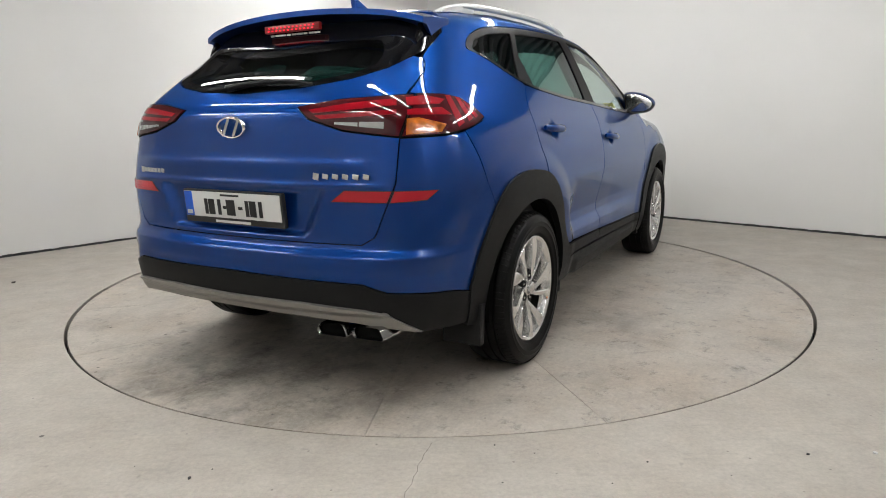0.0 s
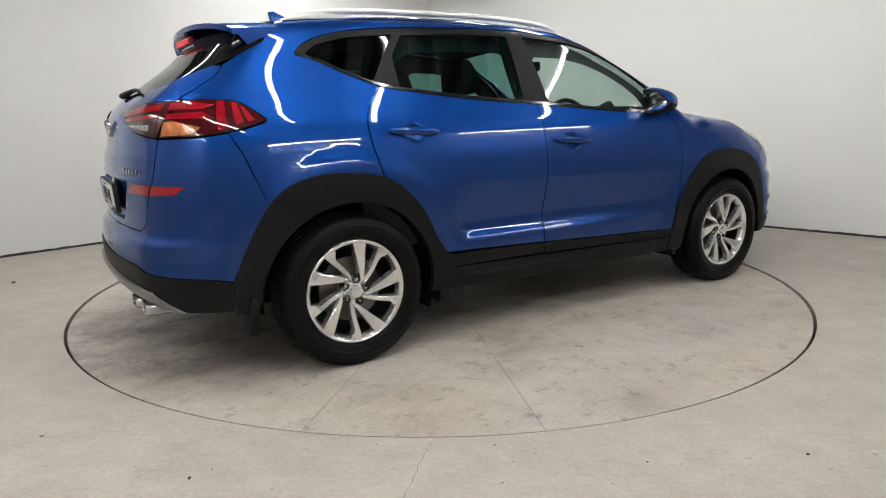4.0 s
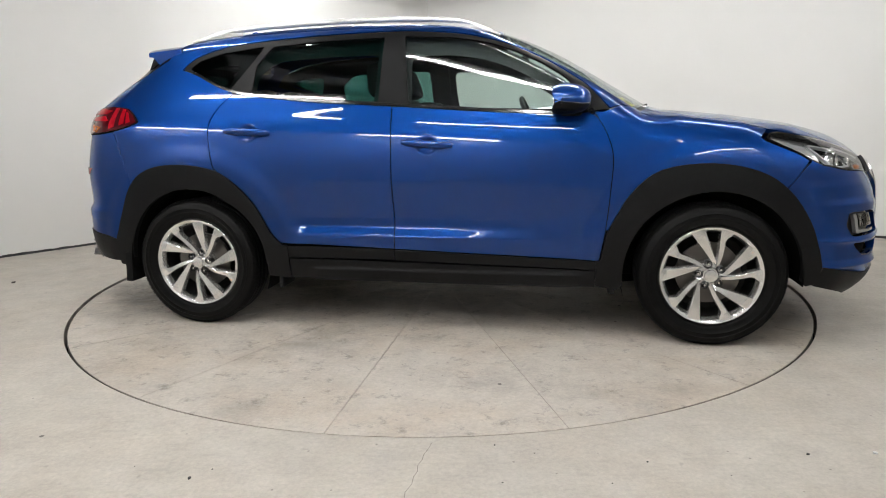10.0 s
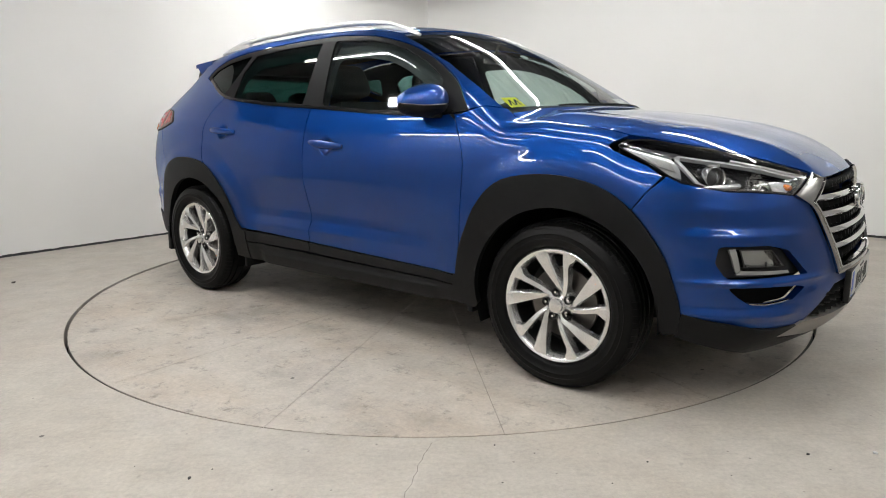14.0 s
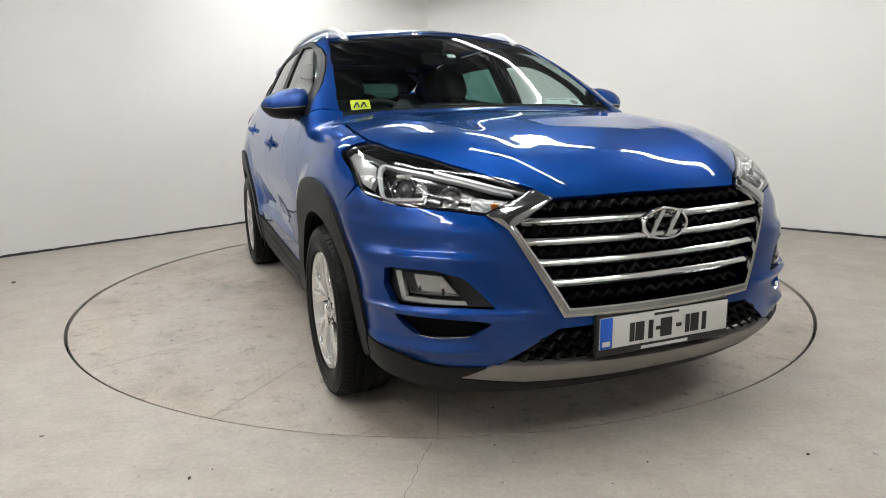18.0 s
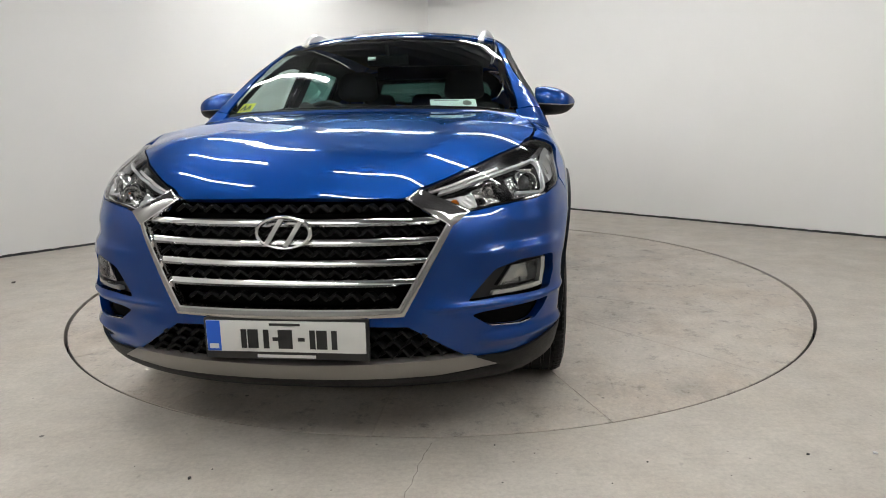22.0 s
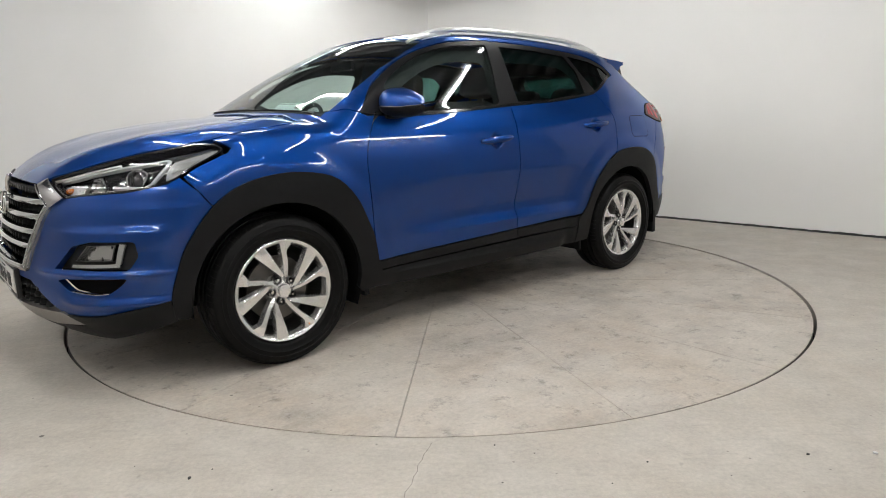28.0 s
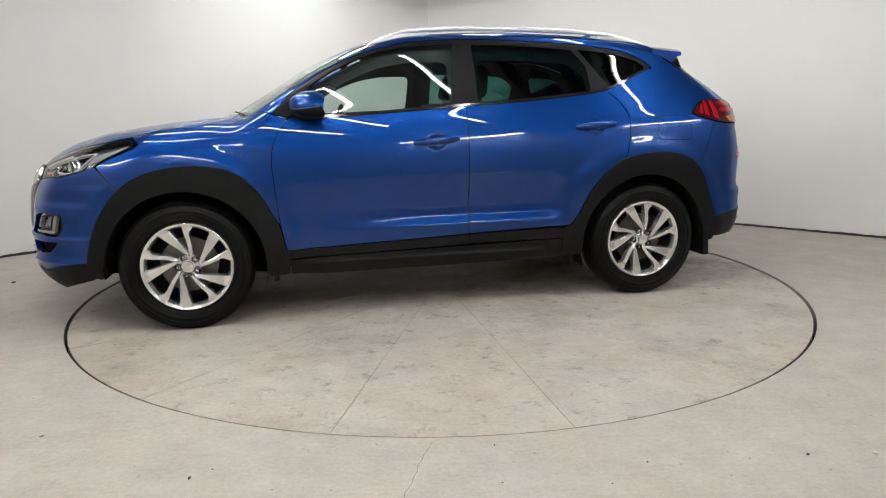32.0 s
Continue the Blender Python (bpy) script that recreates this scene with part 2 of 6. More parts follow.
def prism(outline, depth, bevel=0.0, plane="XZ", at=0.0):
    """An outline given a depth. plane XZ: depth along y; YZ: along x; XY: along z."""
    bm = bmesh.new()

    def put(p, d):
        return (p[0], d, p[1]) if plane == "XZ" else (d, p[0], p[1]) if plane == "YZ" else (p[0], p[1], d)
    lo = [bm.verts.new(put(p, at)) for p in outline]
    hi = [bm.verts.new(put(p, at + depth)) for p in outline]
    n = len(outline)
    bm.faces.new(lo)
    bm.faces.new(hi[::-1])
    for i in range(n):
        bm.faces.new((lo[i], hi[i], hi[(i + 1) % n], lo[(i + 1) % n]))
    bmesh.ops.recalc_face_normals(bm, faces=bm.faces)
    if bevel:
        bmesh.ops.bevel(bm, geom=bm.edges[:], offset=bevel, segments=2, affect="EDGES", profile=0.6)
    return bm


def rounded(points, r=0.03, n=4, closed=True):
    """The outline with its corners rounded."""
    out = []
    pts = [np.array(p, float) for p in points]
    m = len(pts)
    for i, p in enumerate(pts):
        a, c = pts[i - 1] - p, pts[(i + 1) % m] - p
        la, lc = np.linalg.norm(a), np.linalg.norm(c)
        d = min(r, la * 0.45, lc * 0.45)
        p0, p2 = p + a / la * d, p + c / lc * d
        for k in range(n + 1):
            t = k / n
            out.append((1 - t) ** 2 * p0 + 2 * t * (1 - t) * p + t * t * p2)
    return out
from mathutils.geometry import delaunay_2d_cdt


# ---- the car's form: four smooth fields (side, top, front, rear), blended where they meet ----
def smooth_curve(xs, ys, soft=0.03, lo=-3.0, hi=3.0, n=3001):
    """A line through design stations, eased by a blur of the given width."""
    g = np.linspace(lo, hi, n)
    v = np.interp(g, xs, ys)
    if soft > 0:
        k = max(1, int(soft * 3 / (g[1] - g[0])))
        w = np.exp(-0.5 * (np.arange(-k, k + 1) * (g[1] - g[0]) / soft) ** 2)
        v = np.convolve(np.pad(v, k, mode="edge"), w / w.sum(), mode="valid")
    return lambda q: np.interp(q, g, v)


def step01(a, b, q):
    t = np.clip((q - a) / (b - a), 0, 1)
    return t * t * (3 - 2 * t)


def smax(a, b, k):
    h = np.maximum(k - np.abs(a - b), 0) / k
    return np.maximum(a, b) + h * h * k * 0.25


SIDE_LOW = smooth_curve([0.10, 0.20, 0.28, 0.36, 0.44, 0.47, 0.60, 0.70, 0.78, 0.86, 0.92, 0.97, 1.03, 1.06, 1.09, 1.12, 1.16, 1.30, 1.45],
                        [0.74, 0.83, 0.872, 0.892, 0.899, 0.901, 0.905, 0.916, 0.922, 0.920, 0.914, 0.905, 0.8905, 0.881, 0.869, 0.855, 0.836, 0.778, 0.708], 0.018)
SIDE_HIGH = smooth_curve([1.00, 1.16, 1.30, 1.45, 1.54, 1.62, 1.80], [0.890, 0.836, 0.778, 0.708, 0.656, 0.585, 0.33], 0.05)
PLAN_F = smooth_curve([0.9, 1.3, 1.6, 1.8, 2.0, 2.15, 2.3], [0.0, 0.002, 0.014, 0.030, 0.062, 0.11, 0.19], 0.08)
PLAN_R = smooth_curve([-2.4, -2.2, -2.0, -1.8, -1.6, -1.3], [0.24, 0.155, 0.085, 0.04, 0.015, 0.0], 0.08)
LEAN_R = smooth_curve([-2.2, -1.8, -1.45, -1.0, -0.5, 0.0], [0.15, 0.10, 0.068, 0.030, 0.008, 0.0], 0.10)
TOP_SHARP = smooth_curve([-2.4, -1.95, -1.72, -1.4, -1.0, -0.6, -0.2, 0.10, 0.33, 0.60, 1.085, 1.11, 1.25, 1.45, 1.75, 1.97, 2.10, 2.20, 2.4],
                     [1.44, 1.495, 1.540, 1.597, 1.632, 1.645, 1.638, 1.618, 1.572, 1.455, 1.160, 1.140, 1.125, 1.103, 1.055, 0.990, 0.925, 0.855, 0.70], 0.035)
TOP_SOFT = smooth_curve([-2.4, -1.95, -1.72, -1.4, -1.0, -0.6, -0.2, 0.10, 0.33, 0.60, 1.085, 1.11, 1.25, 1.45, 1.75, 1.97, 2.10, 2.20, 2.4],
                     [1.44, 1.495, 1.540, 1.597, 1.632, 1.645, 1.638, 1.618, 1.572, 1.455, 1.160, 1.140, 1.125, 1.103, 1.055, 0.990, 0.925, 0.855, 0.70], 0.075)


def TOP_Z(x):
    k = step01(0.80, 1.0, x)
    return TOP_SOFT(x) * (1 - k) + TOP_SHARP(x) * k


FRONT_X = smooth_curve([0.05, 0.16, 0.22, 0.28, 0.35, 0.45, 0.60, 0.76, 0.86, 0.94, 1.05, 1.2], [1.7, 2.02, 2.14, 2.225, 2.262, 2.270, 2.255, 2.228, 2.195, 2.13, 1.98, 1.7], 0.03)
REAR_X = smooth_curve([0.05, 0.16, 0.22, 0.30, 0.40, 0.50, 0.58, 0.66, 0.84, 1.00, 1.14, 1.185, 1.28, 1.37, 1.45, 1.55, 1.7],
                      [-1.6, -1.93, -2.05, -2.16, -2.225, -2.240, -2.235, -2.200, -2.200, -2.172, -2.150, -2.115, -2.000, -1.870, -1.785, -1.70, -1.55], 0.022)
SCALLOP_X = smooth_curve([-0.80, -0.71, 0.05, 0.68], [0, 1, 1, 0], 0.025)
SCALLOP_Z = smooth_curve([0.43, 0.500, 0.506, 0.555, 0.60, 0.80], [0, 0.0, 0.001, -0.027, -0.030, 0], 0.004)
WHEEL_X, WHEEL_Z = 1.335, 0.341


def side_y(x, z):
    up = step01(1.10, 1.22, z)
    y = SIDE_LOW(z) * (1 - up) + SIDE_HIGH(z) * up - PLAN_F(x) - PLAN_R(x)
    y = y - LEAN_R(x) * step01(1.08, 1.45, z)
    y = y + SCALLOP_X(x) * SCALLOP_Z(z)
    for wx in (WHEEL_X, -WHEEL_X):
        r = np.hypot(x - wx, z - WHEEL_Z)
        y = y + 0.012 * step01(0.66, 0.555, r) * step01(1.06, 0.97, z)
    return y


def top_z(x, s):
    hood = step01(1.00, 1.22, x)
    roof = 1 - hood
    z = TOP_Z(x + 0.07 * roof * (s / 0.7) ** 2 * step01(0.0, 0.35, x))
    z = z - roof * ((0.050 - 0.022 * step01(0.35, 0.9, x)) * (s / 0.6) ** 2 + 0.05 * np.maximum(s - 0.55, 0))
    z = z - hood * (0.024 * (s / 0.7) ** 2.2 + (0.30 - 0.20 * step01(1.68, 1.45, x)) * np.maximum(s - 0.58, 0) ** 2 / 0.3)
    # raised bonnet sides run from the screen to the grille corners
    yc = 0.56 - 0.16 * step01(1.1, 2.15, x)
    z = z + hood * 0.005 * np.exp(-((s - yc) / 0.085) ** 2) - hood * 0.0015 * np.exp(-((s - yc + 0.17) / 0.12) ** 2)
    return z


def front_x(s, z):
    return FRONT_X(z) - 0.165 * (s / 0.70) ** 2.5


def rear_x(s, z):
    bend = 0.085 + 0.03 * step01(1.15, 1.4, z)
    return REAR_X(z) + bend * (s / 0.70) ** 2.4


def form(p):
    """Below zero inside the car's body."""
    x, y, z = p[..., 0], np.sqrt(p[..., 1] ** 2 + 1e-8), p[..., 2]
    a = (y - side_y(x, z)) * 0.95
    b = (z - top_z(x, y)) * 0.92
    c = (x - front_x(y, z)) * 0.95
    d = (rear_x(y, z) - x) * 0.95
    k_top = 0.055 + 0.028 * step01(0.9, 1.3, x)
    f = smax(a, b, k_top)
    f = smax(f, c, 0.06 + (0.16 - 0.10 * step01(0.74, 0.60, z)) * step01(0.3, 0.7, y))
    f = smax(f, d, 0.03 + 0.12 * step01(0.35, 0.7, y))
    return smax(f, 0.17 - z, 0.05)


def form_normal(p, e=0.002):
    g = np.stack([form(p + d) - form(p - d) for d in np.eye(3) * e], -1)
    return g / np.maximum(np.linalg.norm(g, axis=-1, keepdims=True), 1e-9)


AXIS_F, AXIS_R = 0.9, -0.9


def rays(view, q):
    """Starts and ways of the rays that carry a flat drawing onto the form."""
    a, b = q[:, 0], q[:, 1]
    o = np.zeros((len(q), 3))
    d = np.zeros((len(q), 3))
    if view in ("left", "right"):
        s = 1 if view == "left" else -1
        o[:, 0], o[:, 1], o[:, 2] = a, 1.15 * s, b
        d[:, 1] = -s
    elif view == "top":
        o[:, 0], o[:, 1], o[:, 2] = a, b, 1.95
        d[:, 2] = -1
    elif view in ("front", "rear"):
        s = 1 if view == "front" else -1
        o[:, 0], o[:, 1], o[:, 2] = 2.6 * s, a, b
        d[:, 0] = -s
    else:                        # nose, tail: round an upright axis; a is the angle in radians
        s, ax = (1, AXIS_F) if view == "nose" else (-1, AXIS_R)
        w = np.stack([s * np.cos(a), np.sin(a), 0 * a], -1)
        o = w * 2.0
        o[:, 0] += ax
        o[:, 2] = b
        d = -w
    return o, d


def cast(view, q, reach=1.98):
    q = np.asarray(q, float)
    o, d = rays(view, q)
    n = 90
    lo = np.zeros(len(q))
    hi = np.full(len(q), reach)
    found = np.zeros(len(q), bool)
    for i in range(1, n + 1):
        t = reach * i / n
        f = form(o + d * t)
        hit = (~found) & (f < 0)
        hi[hit] = t
        found |= hit
        lo[~found] = t
    lo = np.minimum(lo, hi)
    lo[found] = hi[found] - reach / n
    for _ in range(22):
        mid = (lo + hi) / 2
        ins = form(o + d * mid[:, None]) < 0
        hi = np.where(ins, mid, hi)
        lo = np.where(ins, lo, mid)
    return o + d * hi[:, None]


def bend(view, spec):
    """Corners given on the front or rear view (f, y, z), the side view (s, x, z) or in space (p, x, y, z), as angle and height round the nose or tail."""
    out = []
    for kind, a, *rest in spec:
        b = rest[-1]
        if kind == "p":
            p = (a, rest[0], b)
        elif kind == "f":
            p = cast("front" if view == "nose" else "rear", [(a, b)])[0]
        elif kind in ("s", "r"):
            p = cast("left" if kind == "s" else "right", [(a, b)])[0]
        out.append((math.atan2(p[1], (p[0] - AXIS_F) if view == "nose" else (AXIS_R - p[0])), b))
    return out


def resample(poly, step):
    out = []
    m = len(poly)
    for i in range(m):
        a, c = np.array(poly[i], float), np.array(poly[(i + 1) % m], float)
        k = max(1, int(math.ceil(np.linalg.norm(c - a) / step)))
        out += [a + (c - a) * j / k for j in range(k)]
    return out


def inside(poly, q):
    px, py = q[:, 0], q[:, 1]
    r = np.zeros(len(q), bool)
    p = np.array(poly)
    for (x1, y1), (x2, y2) in zip(p, np.roll(p, -1, 0)):
        if y1 != y2:
            r ^= ((y1 > py) != (y2 > py)) & (px < (x2 - x1) * (py - y1) / (y2 - y1) + x1)
    return r


def flat_mesh(poly, holes, step):
    loops = [resample(poly, step)] + [resample(h, step) for h in holes]
    P = np.array(loops[0])
    lo, hi = P.min(0), P.max(0)
    gx, gy = np.meshgrid(np.arange(lo[0] + step * 0.5, hi[0], step), np.arange(lo[1] + step * 0.5, hi[1], step))
    g = np.stack([gx.ravel(), gy.ravel()], -1)
    keep = inside(loops[0], g)
    for h in loops[1:]:
        keep &= ~inside(h, g)
    g = g[keep]
    B = np.concatenate([np.array(l) for l in loops])
    if len(g):
        near = np.ones(len(g), bool)
        for i in range(0, len(B), 200):
            near &= (np.linalg.norm(g[:, None] - B[None, i:i + 200], axis=2) > step * 0.45).all(1)
        g = g[near]
    verts = [Vector(v) for v in np.concatenate([B, g])]
    edges, k = [], 0
    for l in loops:
        edges += [(k + i, k + (i + 1) % len(l)) for i in range(len(l))]
        k += len(l)
    v, e, f, *_ = delaunay_2d_cdt(verts, edges, [], 0, 1e-7)
    v = np.array([(p.x, p.y) for p in v])
    cen = np.array([v[list(t)].mean(0) for t in f])
    ok = inside(loops[0], cen)
    for h in loops[1:]:
        ok &= ~inside(h, cen)
    return v, [t for t, o in zip(f, ok) if o]


def panel(name, view, poly, mat, parent, holes=(), step=0.035, off=0.0, thick=0.010, label="", shift=None, rim=True):
    """A sheet of the body: a drawing carried onto the form, with turned-in edges."""
    v, f = flat_mesh(poly, holes, step)
    p = cast(view, v)
    nrm = form_normal(p)
    if shift is not None:
        def moved(vv):
            pp = cast(view, vv)
            return pp + form_normal(pp) * (off + shift(vv, pp))[:, None]
        q = moved(v)
        e = 0.004
        du, dv = moved(v + [e, 0]) - q, moved(v + [0, e]) - q
        n2 = np.cross(du, dv)
        n2 *= np.sign((n2 * nrm).sum(1, keepdims=True))
        nrm = n2 / np.maximum(np.linalg.norm(n2, axis=1, keepdims=True), 1e-9)
        p = q
    else:
        p = p + nrm * off
    faces = [list(t) for t in f]
    # face direction
    a = np.array([t[:3] for t in faces])
    fn = np.cross(p[a[:, 1]] - p[a[:, 0]], p[a[:, 2]] - p[a[:, 0]])
    if (fn * nrm[a[:, 0]]).sum() < 0:
        faces = [t[::-1] for t in faces]
    normals = [tuple(n) for n in nrm]
    pts = list(map(tuple, p))
    if rim and thick > 0:
        count = {}
        for t in faces:
            for i in range(len(t)):
                count[(t[i], t[(i + 1) % len(t)])] = 1
        border = [(i, j) for (i, j) in count if (j, i) not in count]
        top, low = {}, {}
        for i in {k for ed in border for k in ed}:
            top[i] = len(pts)
            pts.append(pts[i])
            normals.append((0, 0, 0))
            low[i] = len(pts)
            pts.append(tuple(p[i] - nrm[i] * thick))
            normals.append((0, 0, 0))
        faces += [[top[j], top[i], low[i], low[j]] for i, j in border]
    data = bpy.data.meshes.new(name)
    data.from_pydata(pts, [], faces)
    data.shade_smooth()
    data.normals_split_custom_set_from_vertices(normals)
    return mesh_part(name, data, mat, parent, label)


# ---- the booth ----
U = Vector((-math.cos(radians(46.5)), -math.sin(radians(46.5)), 0))     # along the wall that runs away to one side
V = Vector((math.cos(radians(42.0)), -math.sin(radians(42.0)), 0))      # along the other
LEN_U, LEN_V = 7.3, 7.3


def wall_run(name, a, b, height, thick=0.15):
    d = (b - a).normalized()
    n = Vector((-d.y, d.x, 0))
    mid = (a + b) / 2
    if n.dot(mid) < 0:
        n = -n
    bm = bmesh.new()
    q = [a, b, b + n * thick, a + n * thick]
    lo = [bm.verts.new((p.x, p.y, -0.02)) for p in q]
    hi = [bm.verts.new((p.x, p.y, height)) for p in q]
    bm.faces.new(lo)
    bm.faces.new(hi)
    for i in range(4):
        bm.faces.new((lo[i], lo[(i + 1) % 4], hi[(i + 1) % 4], hi[i]))
    front = "north" in name
    ob = part(name, bm, M_WALL if front else M_BACKWALL, smooth=False)
    return tagged(ob, "plain white painted booth wall" if front else "unseen grey wall behind the camera, added to bounce light", "wall", kind="structure"), n


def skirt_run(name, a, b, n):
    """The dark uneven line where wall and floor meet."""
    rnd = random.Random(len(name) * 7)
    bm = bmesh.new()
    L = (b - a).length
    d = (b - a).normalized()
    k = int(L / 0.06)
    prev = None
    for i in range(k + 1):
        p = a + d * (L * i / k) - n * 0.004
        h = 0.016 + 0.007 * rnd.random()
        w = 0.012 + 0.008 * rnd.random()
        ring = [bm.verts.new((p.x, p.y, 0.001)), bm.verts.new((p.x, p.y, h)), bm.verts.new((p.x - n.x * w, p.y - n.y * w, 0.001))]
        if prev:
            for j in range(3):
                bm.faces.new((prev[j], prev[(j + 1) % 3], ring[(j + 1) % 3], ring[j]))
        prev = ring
    return tagged(part(name, bm, M_SKIRT, smooth=False), "dark grimy gap line at the foot of the wall", "skirting", kind="structure")


def build_room():
    c0 = CORNER.copy()
    c1, c2 = c0 + U * LEN_U, c0 + V * LEN_V
    c3 = c1 + V * LEN_V
    runs = (("wall_northwest", c0, c1), ("wall_northeast", c0, c2), ("wall_southwest", c1, c3), ("wall_southeast", c2, c3))
    for name, a, b in runs:
        ob, n = wall_run(name, a, b, ROOM_H)
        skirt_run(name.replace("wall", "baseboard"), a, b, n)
    # floor: one sheet with a round opening for the turntable
    bm = bmesh.new()
    n = 256
    inner = [bm.verts.new((2.2908 * math.cos(2 * math.pi * i / n), 0.0235 + 2.2908 * math.sin(2 * math.pi * i / n), 0)) for i in range(n)]
    low = [bm.verts.new((2.2908 * math.cos(2 * math.pi * i / n), 0.0235 + 2.2908 * math.sin(2 * math.pi * i / n), -0.10)) for i in range(n)]
    outer = [bm.verts.new((7.0 * math.cos(2 * math.pi * i / n), 7.0 * math.sin(2 * math.pi * i / n), 0)) for i in range(n)]
    for i in range(n):
        j = (i + 1) % n
        bm.faces.new((inner[i], inner[j], outer[j], outer[i]))
        bm.faces.new((inner[j], inner[i], low[i], low[j]))
    tagged(part("floor", bm, M_FLOOR, smooth=False), "worn pale grey trowelled concrete floor", "floor", kind="structure")
    bm = bmesh.new()
    bmesh.ops.create_circle(bm, cap_ends=True, segments=96, radius=2.32)
    bmesh.ops.translate(bm, verts=bm.verts, vec=(0, 0, -0.10))
    tagged(part("turntable_pit", bm, M_VOID, smooth=False), "dark shallow pit under the turntable", "pit", kind="structure")
    # ceiling: a dark ribbed deck
    bm = bmesh.new()
    span = LEN_U + 0.5
    rib, z = 0.25, ROOM_H
    k = int(span / rib)
    prof = []
    for i in range(k):
        s = i * rib
        prof += [(s, 0.06), (s + 0.11, 0.06), (s + 0.13, 0.0), (s + 0.23, 0.0)]
    prev = None
    o = c0 - U * 0.25 - V * 0.25
    for s, h in prof:
        p = o + U * s
        q = p + V * (LEN_V + 0.5)
        cur = (bm.verts.new((p.x, p.y, z + h)), bm.verts.new((q.x, q.y, z + h)))
        if prev:
            bm.faces.new((prev[0], prev[1], cur[1], cur[0]))
        prev = cur
    tagged(part("ceiling", bm, M_CEIL, smooth=False), "dark grey ribbed metal ceiling deck", "ceiling", kind="structure")
    return c0, c3


def tube_light(mid, along, length=1.5, glow=None):
    """A batten with one bare fluorescent tube."""
    t = empty("tube_light", "white batten fitting with one lit fluorescent tube", "ceiling light", "booth tube lights")
    t.location = mid
    t.rotation_euler = (0, 0, math.atan2(along.y, along.x))
    part("housing", block(length + 0.04, 0.06, 0.05, (0, 0, 0.05), 0.006), M_HOUSING, t)
    part("tube", lathe([(0.0, -length / 2), (0.019, -length / 2), (0.019, length / 2), (0.0, length / 2)], 14, "X"), glow or M_TUBE, t, "lit white tube")
    for s in (-1, 1):
        part("end_cap", block(0.03, 0.035, 0.06, (s * (length / 2 + 0.005), 0, 0.015), 0.004), M_HOUSING, t)
    return t


TUBE_Z = 2.56


def build_lights():
    # rows of tubes across the booth, and one along a wall; (2.20, -0.70) is added to even out the light
    for ax, ay in ((-1.79, -0.48), (-0.15, -1.93), (-1.53, 0.40), (0.66, -1.54), (-0.65, 1.92), (0.85, 0.55), (-1.90, -1.49), (-0.30, -2.93), (2.20, -0.70)):
        tube_light(Vector((ax, ay, TUBE_Z)), V)
    p = CORNER + U * 2.25 + V * 1.25
    tube_light(Vector((p.x, p.y, TUBE_Z)), U)
    p = CORNER + U * 2.30 + V * 0.13
    tube_light(Vector((p.x, p.y, 2.585)), U, 0.9, M_COOLTUBE)
    # tubes high on the two walls behind the camera
    for along, start, inward in ((U, CORNER + V * LEN_V, V), (V, CORNER + U * LEN_U, U)):
        for k in (2.5, 5.1):
            p = start + along * k - inward * 0.2
            tube_light(Vector((p.x, p.y, 2.42)), along)


def build_turntable():
    t = empty("turntable", "flush round concrete turntable of sixteen wedge plates", "turntable")
    gap = 0.0013
    # one wedge, shared by all
    n, r0, r1 = 14, 0.35, DISC_R
    half = radians(11.25)
    ring = []
    for i in range(n + 1):
        a = -half + 2 * half * i / n
        ring.append((r1 * math.cos(a), r1 * math.sin(a)))
    pts = [(r0 * math.cos(half), r0 * math.sin(-half)), *ring, (r0 * math.cos(half), r0 * math.sin(half))]
    shr = []
    for x, y in pts:
        shr.append((x, y - math.copysign(gap, y) if abs(abs(math.atan2(y, x)) - half) < 1e-4 else y))
    bm = prism(shr, 0.03, 0.0, "XY", -0.03)
    first = None
    for i in range(16):
        if first is None:
            first = part("segment", bm, M_DISC, t, smooth=False)
            ob = first
        else:
            ob = new("segment", first.data)
            ob.parent = t
        ob.rotation_euler = (0, 0, radians(22.5 * i + 11.25))
    part("hub_plate", lathe([(0.0, 0.0), (0.345, 0.0), (0.345, -0.03)], 48, "Z"), M_DISC, t)
    part("under_plate", lathe([(0.0, -0.034), (DISC_R - 0.002, -0.034), (DISC_R - 0.002, -0.06)], 128, "Z"), M_JOINT, t, "dark grimy plate in the joints")
    part("rim_band", lathe([(DISC_R + 0.003, -0.004), (DISC_R + 0.003, -0.06), (DISC_R + 0.0005, -0.06), (DISC_R + 0.0005, -0.004), (DISC_R + 0.003, -0.004)], 160, "Z"), M_JOINT, t, "dark steel rim band")
    return t


build_room()
build_lights()
turntable = build_turntable()
for node in M_DISC.node_tree.nodes:
    if node.type == "TEX_COORD":
        node.object = turntable         # one run of stains over all the wedges


